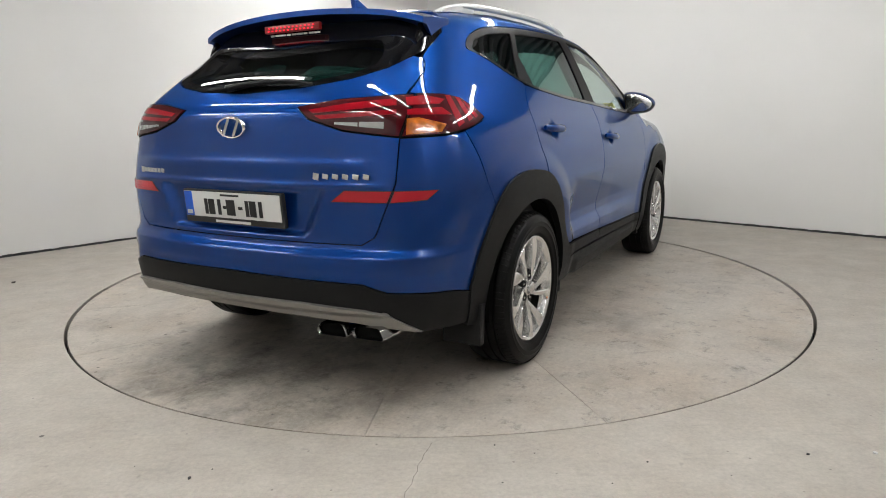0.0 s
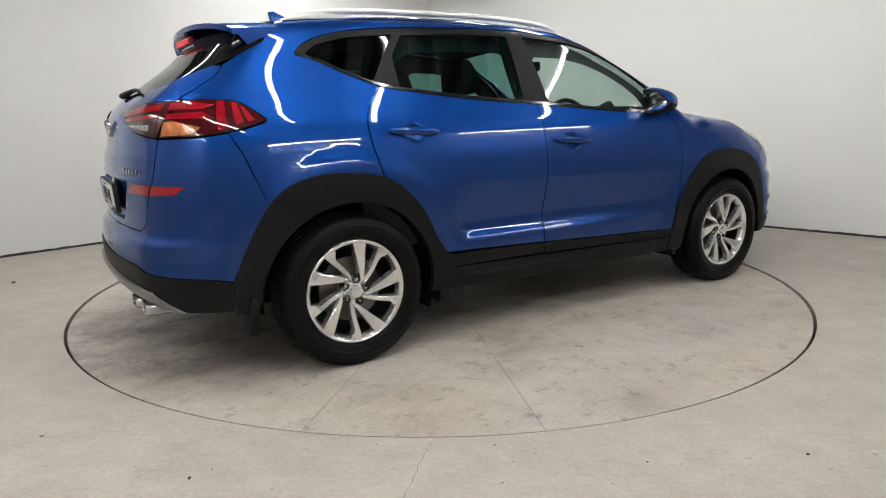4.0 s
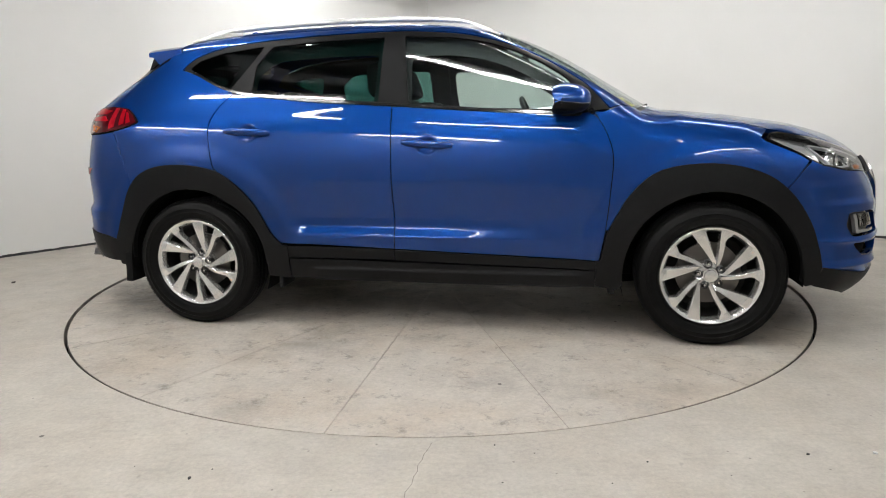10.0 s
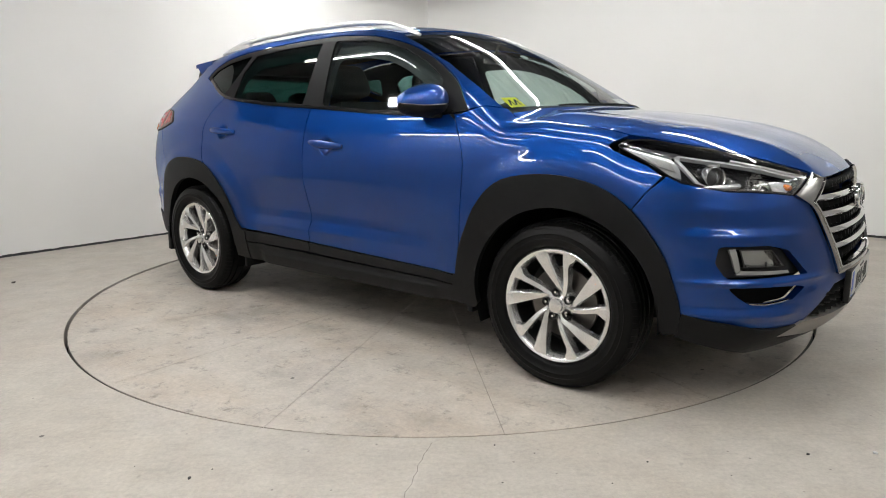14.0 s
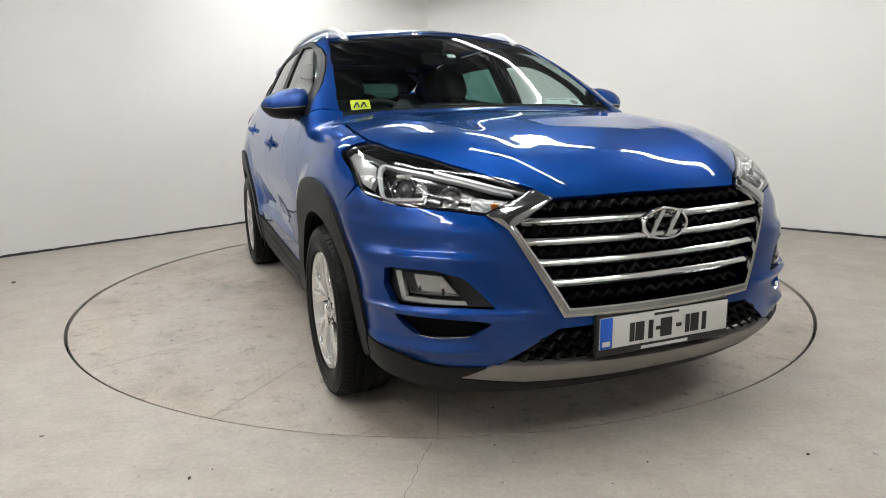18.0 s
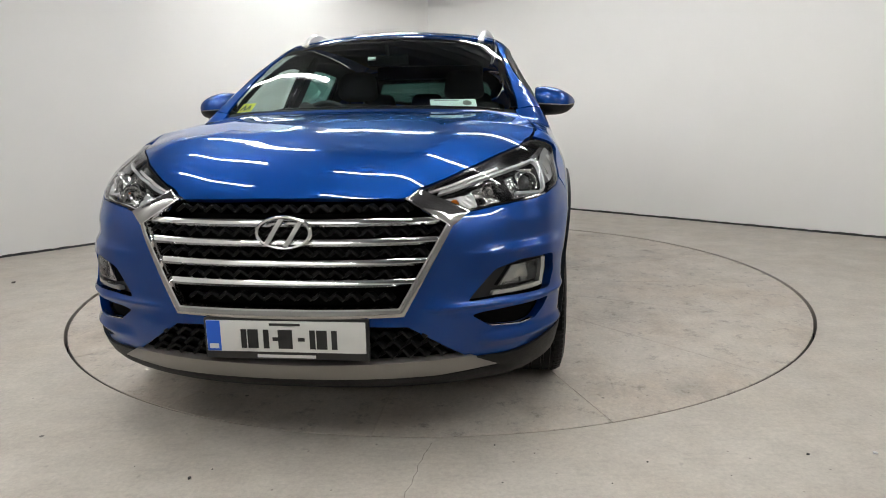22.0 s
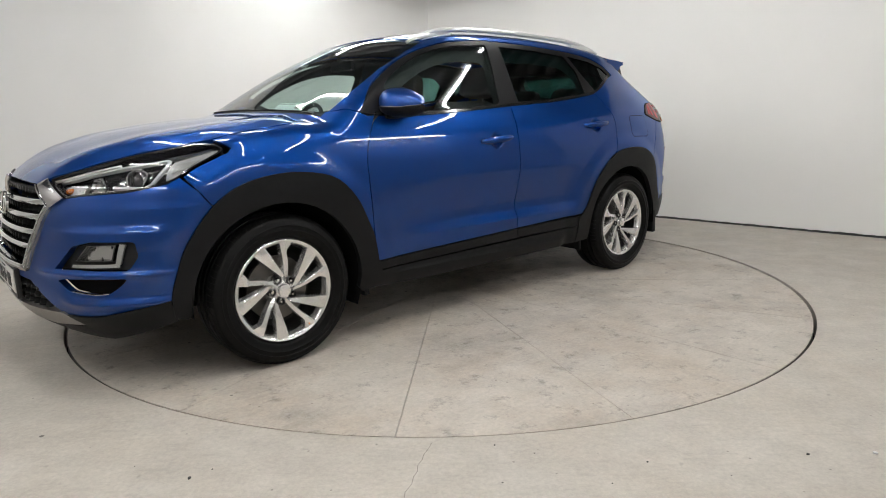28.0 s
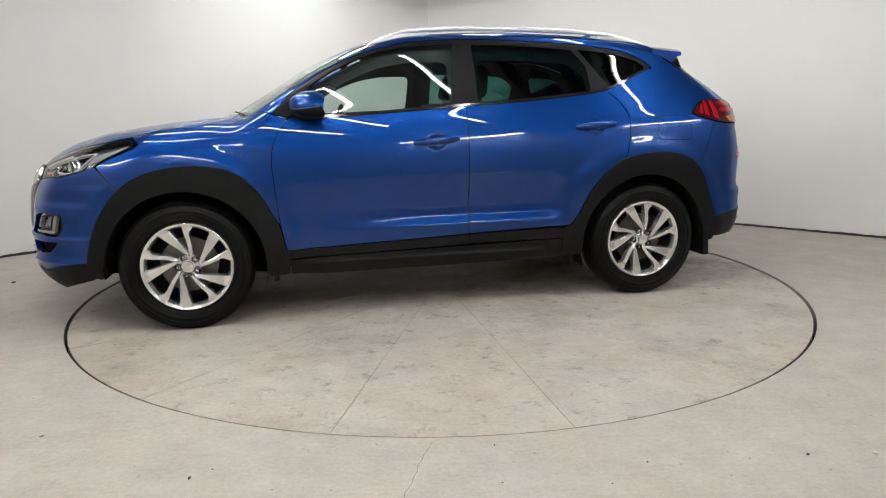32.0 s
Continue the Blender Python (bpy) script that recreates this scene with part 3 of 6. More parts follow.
def build_marks():
    """The crack in the fixed floor and the crumbs lying on it."""
    line = [(-0.039, -2.300), (-0.050, -2.345), (-0.066, -2.384), (-0.071, -2.420), (-0.086, -2.454), (-0.084, -2.490), (-0.096, -2.521), (-0.099, -2.560), (-0.118, -2.604), (-0.121, -2.68), (-0.140, -2.80)]
    bm = bmesh.new()
    a = [bm.verts.new((x - 0.0007, y, 0.0012)) for x, y in line]
    b = [bm.verts.new((x + 0.0007, y, 0.0012)) for x, y in line]
    for i in range(len(line) - 1):
        bm.faces.new((a[i], b[i], b[i + 1], a[i + 1]))
    part("crack", bm, M_JOINT, bpy.data.objects["floor"], "thin dark crack", smooth=False)
    rnd = random.Random(4)
    spots = [(-0.805, -2.503, 0.008, M_SKIRT), (0.176, -2.330, 0.004, M_SKIRT), (1.198, -2.430, 0.008, M_SKIRT), (1.419, -2.431, 0.010, M_HOUSING), (-3.039, 0.112, 0.018, M_JOINT)]
    spots += [(rnd.uniform(-2.6, 2.6), rnd.uniform(-2.75, -2.35), rnd.uniform(0.0025, 0.005), M_SKIRT) for _ in range(22)]
    for x, y, r, mat in spots:
        o = [(r * rnd.uniform(0.55, 1.0) * math.cos(2 * math.pi * i / 7), r * rnd.uniform(0.55, 1.0) * math.sin(2 * math.pi * i / 7)) for i in range(7)]
        ob = part("crumb", prism(o, r * 0.45, 0, "XY", 0.0), mat, smooth=False)
        ob.location = (x, y, 0.0005)
        tagged(ob, "small crumb of grit lying on the floor" if mat is not M_HOUSING else "small white flake lying on the floor", "debris", "grit on the floor")


build_marks()


# ---- the car ----
def on_top(points):
    """The side view (x, z) of points drawn on the top view."""
    p = cast("top", points)
    return [(q[0], q[2]) for q in p]


def arc(cx, cz, r, a0, a1, n=24):
    return [(cx + r * math.cos(radians(a0 + (a1 - a0) * i / n)), cz + r * math.sin(radians(a0 + (a1 - a0) * i / n))) for i in range(n + 1)]


def eased(points, n=4):
    """An open line through points, rounded by Catmull-Rom."""
    p = [np.array(q, float) for q in points]
    p = [2 * p[0] - p[1], *p, 2 * p[-1] - p[-2]]
    out = []
    for i in range(1, len(p) - 2):
        for k in range(n):
            t = k / n
            out.append(tuple(0.5 * (2 * p[i] + (p[i + 1] - p[i - 1]) * t + (2 * p[i - 1] - 5 * p[i] + 4 * p[i + 1] - p[i + 2]) * t * t + (3 * p[i] - p[i - 1] - 3 * p[i + 1] + p[i + 2]) * t ** 3)))
    out.append(tuple(p[-2]))
    return out


# seams on the side view (x, z)
DLO_UP = eased([(-1.472, 1.390), (-1.425, 1.432), (-1.35, 1.466), (-1.225, 1.500), (-1.0, 1.526), (-0.633, 1.546), (-0.3, 1.553), (-0.15, 1.550), (0.09, 1.528), (0.25, 1.494), (0.378, 1.455), (0.522, 1.390), (0.638, 1.322), (0.745, 1.246), (0.845, 1.136)])
DLO_LOW = eased([(0.845, 1.134), (0.62, 1.117), (0.231, 1.136), (-0.218, 1.168), (-0.616, 1.194), (-0.903, 1.223), (-1.09, 1.248), (-1.235, 1.295), (-1.343, 1.345), (-1.42, 1.374), (-1.472, 1.388)])
REAR_EDGE = eased([(-1.115, 1.243), (-1.185, 1.173), (-1.222, 1.09), (-1.216, 0.992), (-1.185, 0.863)])
FRONT_EDGE = eased([(0.772, 1.120), (0.831, 1.018), (0.861, 0.922), (0.860, 0.812), (0.838, 0.56), (0.812, 0.405)])
ARCH_R = eased([(-1.85, 0.47), (-1.832, 0.504), (-1.791, 0.60), (-1.70, 0.765), (-1.585, 0.850), (-1.42, 0.880), (-1.21, 0.858), (-1.085, 0.792), (-0.976, 0.676), (-0.899, 0.530), (-0.835, 0.455)])
ARCH_F = eased([(0.820, 0.41), (0.846, 0.535), (0.880, 0.615), (0.957, 0.748), (1.085, 0.850), (1.30, 0.880), (1.505, 0.845), (1.644, 0.758), (1.751, 0.615), (1.805, 0.477), (1.825, 0.40)])
SCREEN_SIDE = [(0.245, 0.596), (0.40, 0.626), (0.60, 0.662), (0.80, 0.702), (0.955, 0.728)]
ROOF_SIDE = [(-1.50, 0.520), (-1.25, 0.556), (-0.9, 0.580), (-0.5, 0.594), (-0.1, 0.598), (0.12, 0.598)]
HOOD_SIDE = [(1.02, 0.735), (1.20, 0.772), (1.40, 0.790), (1.50, 0.788), (1.562, 0.779)]
# lamp outline in space: along the top from the grille to the outer tip, and back along the bottom
LAMP_TOP = [(2.114, 0.416, 0.879), (2.060, 0.479, 0.904), (1.990, 0.545, 0.930), (1.920, 0.604, 0.952), (1.842, 0.656, 0.975), (1.780, 0.698, 0.988), (1.712, 0.734, 1.000), (1.632, 0.752, 1.014), (1.573, 0.775, 1.0145), (1.540, 0.796, 1.008), (1.526, 0.818, 0.994)]
LAMP_LOW = [(1.545, 0.830, 0.980), (1.600, 0.843, 0.957), (1.683, 0.857, 0.923), (1.737, 0.860, 0.890), (1.790, 0.854, 0.866), (1.829, 0.839, 0.859), (1.876, 0.815, 0.847), (1.932, 0.780, 0.837), (1.990, 0.716, 0.832), (2.053, 0.637, 0.823), (2.098, 0.564, 0.812)]
HEAD_L = [("p", *q) for q in eased(LAMP_TOP, 2) + eased(LAMP_LOW, 2)]


def cut(line, x0=None, x1=None):
    line = [tuple(np.array(a) + (np.array(b) - np.array(a)) * k / 8) for a, b in zip(line, line[1:]) for k in range(8)] + [line[-1]]
    line = [p for i, p in enumerate(line) if i % 3 == 0 or i == len(line) - 1]
    return [p for p in line if (x0 is None or p[0] >= x0) and (x1 is None or p[0] <= x1)]


def ramp(z, z0, w, slope, back):
    """A narrow facet that leans back by slope over the height w, then fades below it."""
    u = np.clip((z0 + w / 2 - z) / w, 0, 1)
    return slope * w * u * np.clip(1 - (z0 - w / 2 - z) / back, 0, 1)


def flip(poly):
    return [(-a, b) for a, b in poly]


def lozenge(v, cx, cz, hx, hz, soft):
    """1 inside a box of the drawing, easing to 0 outside."""
    return step01(hx + soft, hx, np.abs(v[:, 0] - cx)) * step01(hz + soft, hz, np.abs(v[:, 1] - cz))


car = empty("car", "metallic blue compact SUV with black cladding parked on the turntable", "car")


def wheel_mesh_parts():
    """One wheel, its outer face towards -y; the parts are shared by all four."""
    made = {}
    R, W = 0.347, 0.113
    prof = [(0.232, 0.085), (0.238, -0.085), (0.246, -0.098), (0.250, -0.1030), (0.2525, -0.1050), (0.262, -0.1075), (0.280, -0.1125), (0.2815, -0.1140), (0.284, -0.1128), (0.300, -0.1130), (0.3015, -0.1145), (0.304, -0.1120), (0.318, -0.1090), (0.331, -0.101), (0.339, -0.092), (0.345, -0.075), (0.3455, -0.066), (0.339, -0.064), (0.339, -0.056), (0.3465, -0.054), (R, -0.03), (0.340, -0.028), (0.340, -0.019), (R, -0.017), (R, 0.017), (0.340, 0.019), (0.340, 0.028), (R, 0.03), (0.345, 0.075), (0.335, 0.10), (0.29, 0.113), (0.24, 0.095)]
    bm = lathe(prof, 96)
    made["tyre"] = (bm, M_TYRE)
    bm = lathe([(0.208, 0.09), (0.208, -0.03), (0.210, -0.055), (0.214, -0.066), (0.2175, -0.088), (0.2235, -0.096), (0.235, -0.100), (0.2385, -0.097), (0.2385, -0.085), (0.232, -0.08), (0.232, 0.09)], 96)
    made["rim"] = (bm, M_ALLOY)
    bm = lathe([(0.0, -0.02), (0.15, -0.02), (0.15, 0.0), (0.10, 0.005), (0.10, 0.03), (0.0, 0.03)], 48)
    made["brake_disc"] = (bm, M_DISCBRAKE)
    bm = lathe([(0.0, -0.080), (0.034, -0.080), (0.042, -0.068), (0.064, -0.062), (0.070, -0.05), (0.074, -0.02)], 40)
    made["hub_web"] = (bm, M_ALLOY)
    bm = lathe([(0.2085, -0.058), (0.206, 0.0), (0.19, 0.03), (0.15, 0.05), (0.0, 0.052)], 48)
    made["barrel_back"] = (bm, M_ALLOY_IN)
    return made


SPOKE_PETAL = ((0.034, 0.0370, 0.0050), (0.060, 0.0345, 0.0098), (0.096, 0.0275, 0.0135), (0.140, 0.0185, 0.0195), (0.185, 0.0090, 0.0258), (0.229, 0.0, 0.0318))
SPOKE_BLADE = ((0.026, 0.0150, 0.0050), (0.060, 0.0130, 0.0088), (0.100, 0.0100, 0.0102), (0.140, 0.0020, 0.0112), (0.178, -0.0085, 0.0125), (0.192, -0.0085, 0.0160), (0.206, -0.0045, 0.0240), (0.229, -0.0020, 0.0320))


def spoke_bm(kind):
    """A faceted spoke that sweeps past the hub: a broad petal (1), or a thin blade flared at the rim (-1)."""
    bm = bmesh.new()
    secs = []
    rows = SPOKE_PETAL if kind > 0 else SPOKE_BLADE
    rs = [q[0] for q in rows]
    n = 18
    for i in range(n + 1):
        r = rs[0] + (rs[-1] - rs[0]) * i / n
        t = i / n
        mid = float(np.interp(r, rs, [q[1] for q in rows]))
        w = float(np.interp(r, rs, [q[2] for q in rows]))
        y = -0.072 - 0.025 * math.sin(t * 1.70)
        left, right = mid - w, mid + w
        # the ridge lies near one edge; the broad flank falls away from it
        ridge = right - w * 0.28 if kind > 0 else left + w * 0.45
        sink = 0.0035 * (1 - t) + 0.0012
        secs.append([bm.verts.new((left - 0.004, y + 0.036, r)), bm.verts.new((left, y + sink, r)), bm.verts.new((ridge, y - 0.0015, r)), bm.verts.new((right, y + sink * 1.3, r)), bm.verts.new((right + 0.004, y + 0.036, r))])
    for p, q in zip(secs, secs[1:]):
        for k in range(5):
            bm.faces.new((p[k], p[(k + 1) % 5], q[(k + 1) % 5], q[k]))
    bm.faces.new(secs[0])
    bm.faces.new(secs[-1][::-1])
    return bm


def build_wheels():
    parts = wheel_mesh_parts()
    data = {}
    for name, (bm, mat) in parts.items():
        bmesh.ops.recalc_face_normals(bm, faces=bm.faces)
        d = bpy.data.meshes.new(name)
        bm.to_mesh(d)
        bm.free()
        d.shade_smooth()
        d.set_sharp_from_angle(angle=radians(35))
        d.materials.append(mat)
        data[name] = d
    for lean in (-1, 1):
        bm = spoke_bm(lean)
        bmesh.ops.recalc_face_normals(bm, faces=bm.faces)
        d = bpy.data.meshes.new("spoke")
        bm.to_mesh(d)
        bm.free()
        d.shade_smooth()
        d.set_sharp_from_angle(angle=radians(28))
        d.materials.append(M_ALLOY)
        data["spoke", lean] = d
    bm = lathe([(0.0, -0.097), (0.024, -0.097), (0.0285, -0.095), (0.030, -0.088), (0.030, -0.05)], 40)
    bmesh.ops.recalc_face_normals(bm, faces=bm.faces)
    d = bpy.data.meshes.new("hub_cap")
    bm.to_mesh(d)
    bm.free()
    d.shade_smooth()
    d.set_sharp_from_angle(angle=radians(30))
    d.materials.append(M_ALLOY)
    data["hub_cap"] = d
    bm = lathe([(0.0, -0.091), (0.005, -0.091), (0.0085, -0.086), (0.0085, -0.06)], 6)
    d = bpy.data.meshes.new("wheel_nut")
    bm.to_mesh(d)
    bm.free()
    d.materials.append(M_CHROME)
    data["wheel_nut"] = d
    bm = lathe([(0.0, -0.0745), (0.0140, -0.0745), (0.0145, -0.0905), (0.0165, -0.0915), (0.0180, -0.060)], 24)
    d = bpy.data.meshes.new("nut_seat")
    bm.to_mesh(d)
    bm.free()
    d.materials.append(M_ALLOY_IN)
    data["nut_seat"] = d
    bm = lathe([(0.0, -0.0985), (0.004, -0.0985), (0.0045, -0.096)], 10)
    d = bpy.data.meshes.new("paint_dot")
    bm.to_mesh(d)
    bm.free()
    d.materials.append(M_ORANGE)
    data["paint_dot"] = d
    # shoulder blocks of the tread
    bm = bmesh.new()
    for k in range(80):
        a0, a1 = 2 * math.pi * k / 80, 2 * math.pi * (k + 0.72) / 80
        ring = []
        for r, y, lag in ((0.3345, -0.1035, 0.0), (0.3435, -0.087, 0.006), (0.3490, -0.068, 0.012), (0.330, -0.068, 0.012)):
            ring.append([bm.verts.new((r * math.sin(a + lag), y, r * math.cos(a + lag))) for a in (a0, a1)])
        for p, q in zip(ring, ring[1:]):
            bm.faces.new((p[0], p[1], q[1], q[0]))
        bm.faces.new([q[0] for q in ring])
        bm.faces.new([q[1] for q in ring][::-1])
    bmesh.ops.recalc_face_normals(bm, faces=bm.faces)
    d = bpy.data.meshes.new("shoulder_tread")
    bm.to_mesh(d)
    bm.free()
    d.materials.append(M_TYRE)
    data["shoulder_tread"] = d
    # spin of each wheel as it stands (degrees), front right, rear right, front left, rear left
    for x, s, spin, dot_at in ((WHEEL_X, -1, -3.5, 60), (-WHEEL_X, -1, 20, 96), (WHEEL_X, 1, -15, 163), (-WHEEL_X, 1, -13, 20)):
        w = new("wheel")
        w.parent = car
        tagged(w, "ten-spoke silver alloy wheel with black tyre")
        w.location = (x, s * (0.805 if s > 0 else 0.822), WHEEL_Z + 0.004)
        w.rotation_euler = (0, radians(spin) if s < 0 else radians(spin), 0 if s < 0 else math.pi)
        for name in ("tyre", "rim", "brake_disc", "barrel_back", "hub_web", "hub_cap", "shoulder_tread"):
            ob = new(name, data[name])
            ob.parent = w
            if name == "shoulder_tread":
                tagged(ob, "tread blocks on the tyre's shoulder", kind="stuff")
        dot = new("paint_dot", data["paint_dot"])
        dot.parent = w
        dot.location = (0.212 * math.sin(radians(dot_at)), 0.001, 0.212 * math.cos(radians(dot_at)))
        for i in range(5):
            for lean, turn in ((1, -15), (-1, 20)):
                ob = new("spoke", data["spoke", lean])
                ob.parent = w
                ob.rotation_euler = (0, radians(72 * i + turn), 0)
            for nm in ("wheel_nut", "nut_seat"):
                ob = new(nm, data[nm])
                ob.parent = w
                a = radians(72 * i - 8)
                ob.location = (0.055 * math.sin(a), 0.014, 0.055 * math.cos(a))


def build_side(view):
    s = 1 if view == "left" else -1
    # door skins
    front = cut(DLO_LOW, -0.216, 0.76)
    fd = [(x, z - 0.006) for x, z in front[::-1]] + FRONT_EDGE[1:] + [(-0.2155, 0.442), (-0.217, 0.9)]
    fd = [(-0.2235, 1.162)] + [p for p in fd if p[0] > -0.2165 or p[1] < 1.1]

    def handle_cup(cx, cz):
        return lambda v, p: -0.020 * step01(1.0, 0.25, np.hypot((v[:, 0] - cx) / 0.058, (v[:, 1] - cz) / 0.048))
    d1 = panel("front_door", view, fd, M_BLUE, car, step=0.014, shift=handle_cup(-0.035, 0.972))
    rear = cut(DLO_LOW, -1.10, -0.232)
    arch = cut(ARCH_R, -1.17, -0.84)
    rd = [(-0.2290, 1.1625)] + [(x, z - 0.006) for x, z in rear if x < -0.24] + REAR_EDGE + [(x + 0.004, z - 0.002) for x, z in arch] + [(-0.2205, 0.443), (-0.2225, 0.9)]
    d2 = panel("rear_door", view, rd, M_BLUE, car, step=0.014, shift=handle_cup(-1.0, 1.040))
    # wing
    arch = cut(ARCH_F, 0.853, 1.63)
    hood_edge = on_top([(x, y + 0.004) for x, y in HOOD_SIDE])
    fw = [(x + 0.0045, z) for x, z in FRONT_EDGE if z > 0.555] + [(x + 0.004 * (x < 0.9), z - 0.005) for x, z in arch] + [(1.6400, 0.768), (1.731, 0.886), (1.681, 0.917), (1.598, 0.951), (1.541, 0.975), (1.519, 0.993), (1.532, 1.007)] + hood_edge[::-1] + [(0.965, 1.140), (0.90, 1.150), (0.852, 1.132), (0.815, 1.118)]
    panel("front_wing", view, fw, M_BLUE, car, step=0.018)
    # one-piece side: pillar, roof side, quarter panel
    screen = on_top(SCREEN_SIDE)[::-1]
    roof = on_top(ROOF_SIDE)[::-1]
    arch = cut(ARCH_R, -1.70, -1.18)
    sp = [(0.905, 1.155)] + screen + roof + [(-1.545, 1.497), (-1.583, 1.446), (-1.712, 1.374), (-1.772, 1.337), (-1.785, 1.315), (-1.826, 1.279), (-1.886, 1.244), (-1.965, 1.196)]
    sp += eased([(-1.95, 1.192), (-1.85, 1.192), (-1.755, 1.180), (-1.700, 1.143), (-1.664, 1.104), (-1.740, 1.075), (-1.82, 1.057)])
    sp += [(-1.775, 0.965), (-1.705, 0.780)] + [(x, z - 0.005) for x, z in arch] + [(x - 0.006, z) for x, z in REAR_EDGE[::-1]]
    sp += [(x, z - 0.004) for x, z in cut(DLO_LOW, None, -1.13)] + [(x, z + 0.004) for x, z in DLO_UP]
    panel("side_panel", view, sp, M_BLUE, car, step=0.02)
    # window surround with its three panes
    g_front = rounded([(-0.140, 1.180), (-0.192, 1.526), (0.088, 1.506), (0.250, 1.476), (0.375, 1.436), (0.515, 1.371), (0.612, 1.310), (0.662, 1.270), (0.662, 1.134), (0.231, 1.150)], 0.02)
    g_rear = rounded([(-0.302, 1.190), (-0.298, 1.522), (-0.60, 1.518), (-0.930, 1.497), (-1.010, 1.395), (-1.012, 1.240), (-0.90, 1.236), (-0.616, 1.208)], 0.015)
    g_quart = rounded([(-1.428, 1.392), (-1.37, 1.434), (-1.22, 1.474), (-0.975, 1.500), (-1.146, 1.262), (-1.235, 1.305), (-1.345, 1.356)], 0.02)
    fr = panel("window_surround", view, DLO_UP[1:] + DLO_LOW[1:-1], M_TRIM, car, holes=[g_front, g_rear, g_quart], step=0.03, off=-0.002, label="satin black window surround and pillar trim")
    panel("front_door_window", view, g_front, M_GLASS, car, step=0.022, off=-0.010, rim=False, label="clear door glass")
    panel("rear_door_window", view, g_rear, M_PRIVACY, car, step=0.022, off=-0.008, rim=False, label="dark tinted privacy glass")
    panel("quarter_window", view, g_quart, M_DARKGLASS, car, step=0.022, off=-0.008, rim=False, label="dark tinted quarter glass")
    # inner door frames, with openings smaller than the glass
    frame_line = [(-1.50, 1.375), (-1.43, 1.45), (-1.22, 1.515), (-0.60, 1.555), (-0.15, 1.555), (0.12, 1.535), (0.39, 1.46), (0.64, 1.32), (0.70, 1.20), (0.70, 1.08), (-0.2, 1.11), (-1.0, 1.19), (-1.12, 1.22), (-1.35, 1.32)]
    o_front = rounded([(-0.135, 1.13), (-0.150, 1.440), (0.08, 1.438), (0.235, 1.410), (0.36, 1.366), (0.50, 1.295), (0.60, 1.220), (0.645, 1.150), (0.645, 1.11)], 0.05)
    o_rear = rounded([(-0.325, 1.16), (-0.325, 1.452), (-0.60, 1.452), (-0.90, 1.436), (-1.010, 1.360), (-1.000, 1.225), (-0.616, 1.185)], 0.045)
    o_quart = rounded([(-1.395, 1.375), (-1.36, 1.405), (-1.24, 1.425), (-1.13, 1.425), (-1.18, 1.300), (-1.25, 1.318), (-1.34, 1.352)], 0.03)
    panel("inner_window_frame", view, frame_line, M_CABIN, car, holes=[o_front, o_rear, o_quart], step=0.04, off=-0.045, rim=False, label="dark cabin trim round the windows")
    # bright line under the windows
    low = cut(DLO_LOW, -1.40, 0.78)
    strip = [(x, z + 0.010) for x, z in low] + [(x, z - 0.004) for x, z in low[::-1]]
    panel("waist_seal", view, strip, M_GLOSSBLACK, car, step=0.02, off=0.004, thick=0.006, label="black waist seal")
    # cladding
    inner = arc(-WHEEL_X, WHEEL_Z, 0.410, -8, 176)
    rc = [p for p in ARCH_R] + [(-0.80, 0.445), (-0.80, 0.275), (-0.895, 0.280)] + inner + [(-1.772, 0.300), (-1.852, 0.315)]
    panel("rear_arch_cladding", view, rc, M_BLACK, car, step=0.025, off=0.012, thick=0.03, label="matt black wheel arch cladding")
    inner = arc(WHEEL_X, WHEEL_Z, 0.410, -3, 188)
    fc = [(0.80, 0.40)] + ARCH_F + [(1.815, 0.315), (1.765, 0.300)] + inner + [(0.905, 0.262), (0.80, 0.275)]
    panel("front_arch_cladding", view, fc, M_BLACK, car, step=0.025, off=0.012, thick=0.03, label="matt black wheel arch cladding")
    panel("sill_cladding", view, [(-0.798, 0.272), (0.798, 0.268), (0.798, 0.352), (-0.798, 0.380)], M_BLACK, car, step=0.015, off=0.006, thick=0.03, shift=lambda v, p: 0.016 * step01(0.352, 0.330, v[:, 1]) * step01(-0.72, -0.62, v[:, 0]) * step01(0.78, 0.62, v[:, 0]), label="matt black sill cladding")
    panel("door_bottom_strip", view, [(-0.222, 0.385), (-0.222, 0.437), (-0.835, 0.449), (-0.798, 0.386)], M_BLACK, d2, step=0.03, off=0.007)
    panel("door_bottom_strip", view, [(-0.216, 0.435), (-0.216, 0.382), (0.798, 0.358), (0.81, 0.400)], M_BLACK, d1, step=0.03, off=0.007)
    # dark shell behind the joints
    shell = [(-1.12, 1.22), (-0.6, 1.17), (-0.2, 1.145), (0.62, 1.095), (0.80, 1.095), (0.93, 1.0), (0.93, 0.75), (0.84, 0.5), (0.80, 0.30), (-0.80, 0.30), (-0.88, 0.55), (-1.05, 0.78), (-1.30, 0.90), (-1.30, 1.1)]
    panel("inner_shell", view, shell, M_VOID, car, step=0.06, off=-0.022, rim=False, label="dark inner body behind the door joints")
    if view == "left":
        flap = rounded([(-1.640, 0.962), (-1.632, 1.080), (-1.610, 1.093), (-1.440, 1.093), (-1.418, 1.078), (-1.412, 0.972), (-1.430, 0.954), (-1.615, 0.950)], 0.02)
        panel("flap_joint", view, inset(flap, -0.004), M_VOID, car, holes=[flap], step=0.03, off=0.0012, rim=False, label="dark joint round the fuel flap")
        panel("fuel_flap", view, flap, M_BLUE, car, step=0.03, off=0.0020, thick=0.002, label="blue fuel flap")
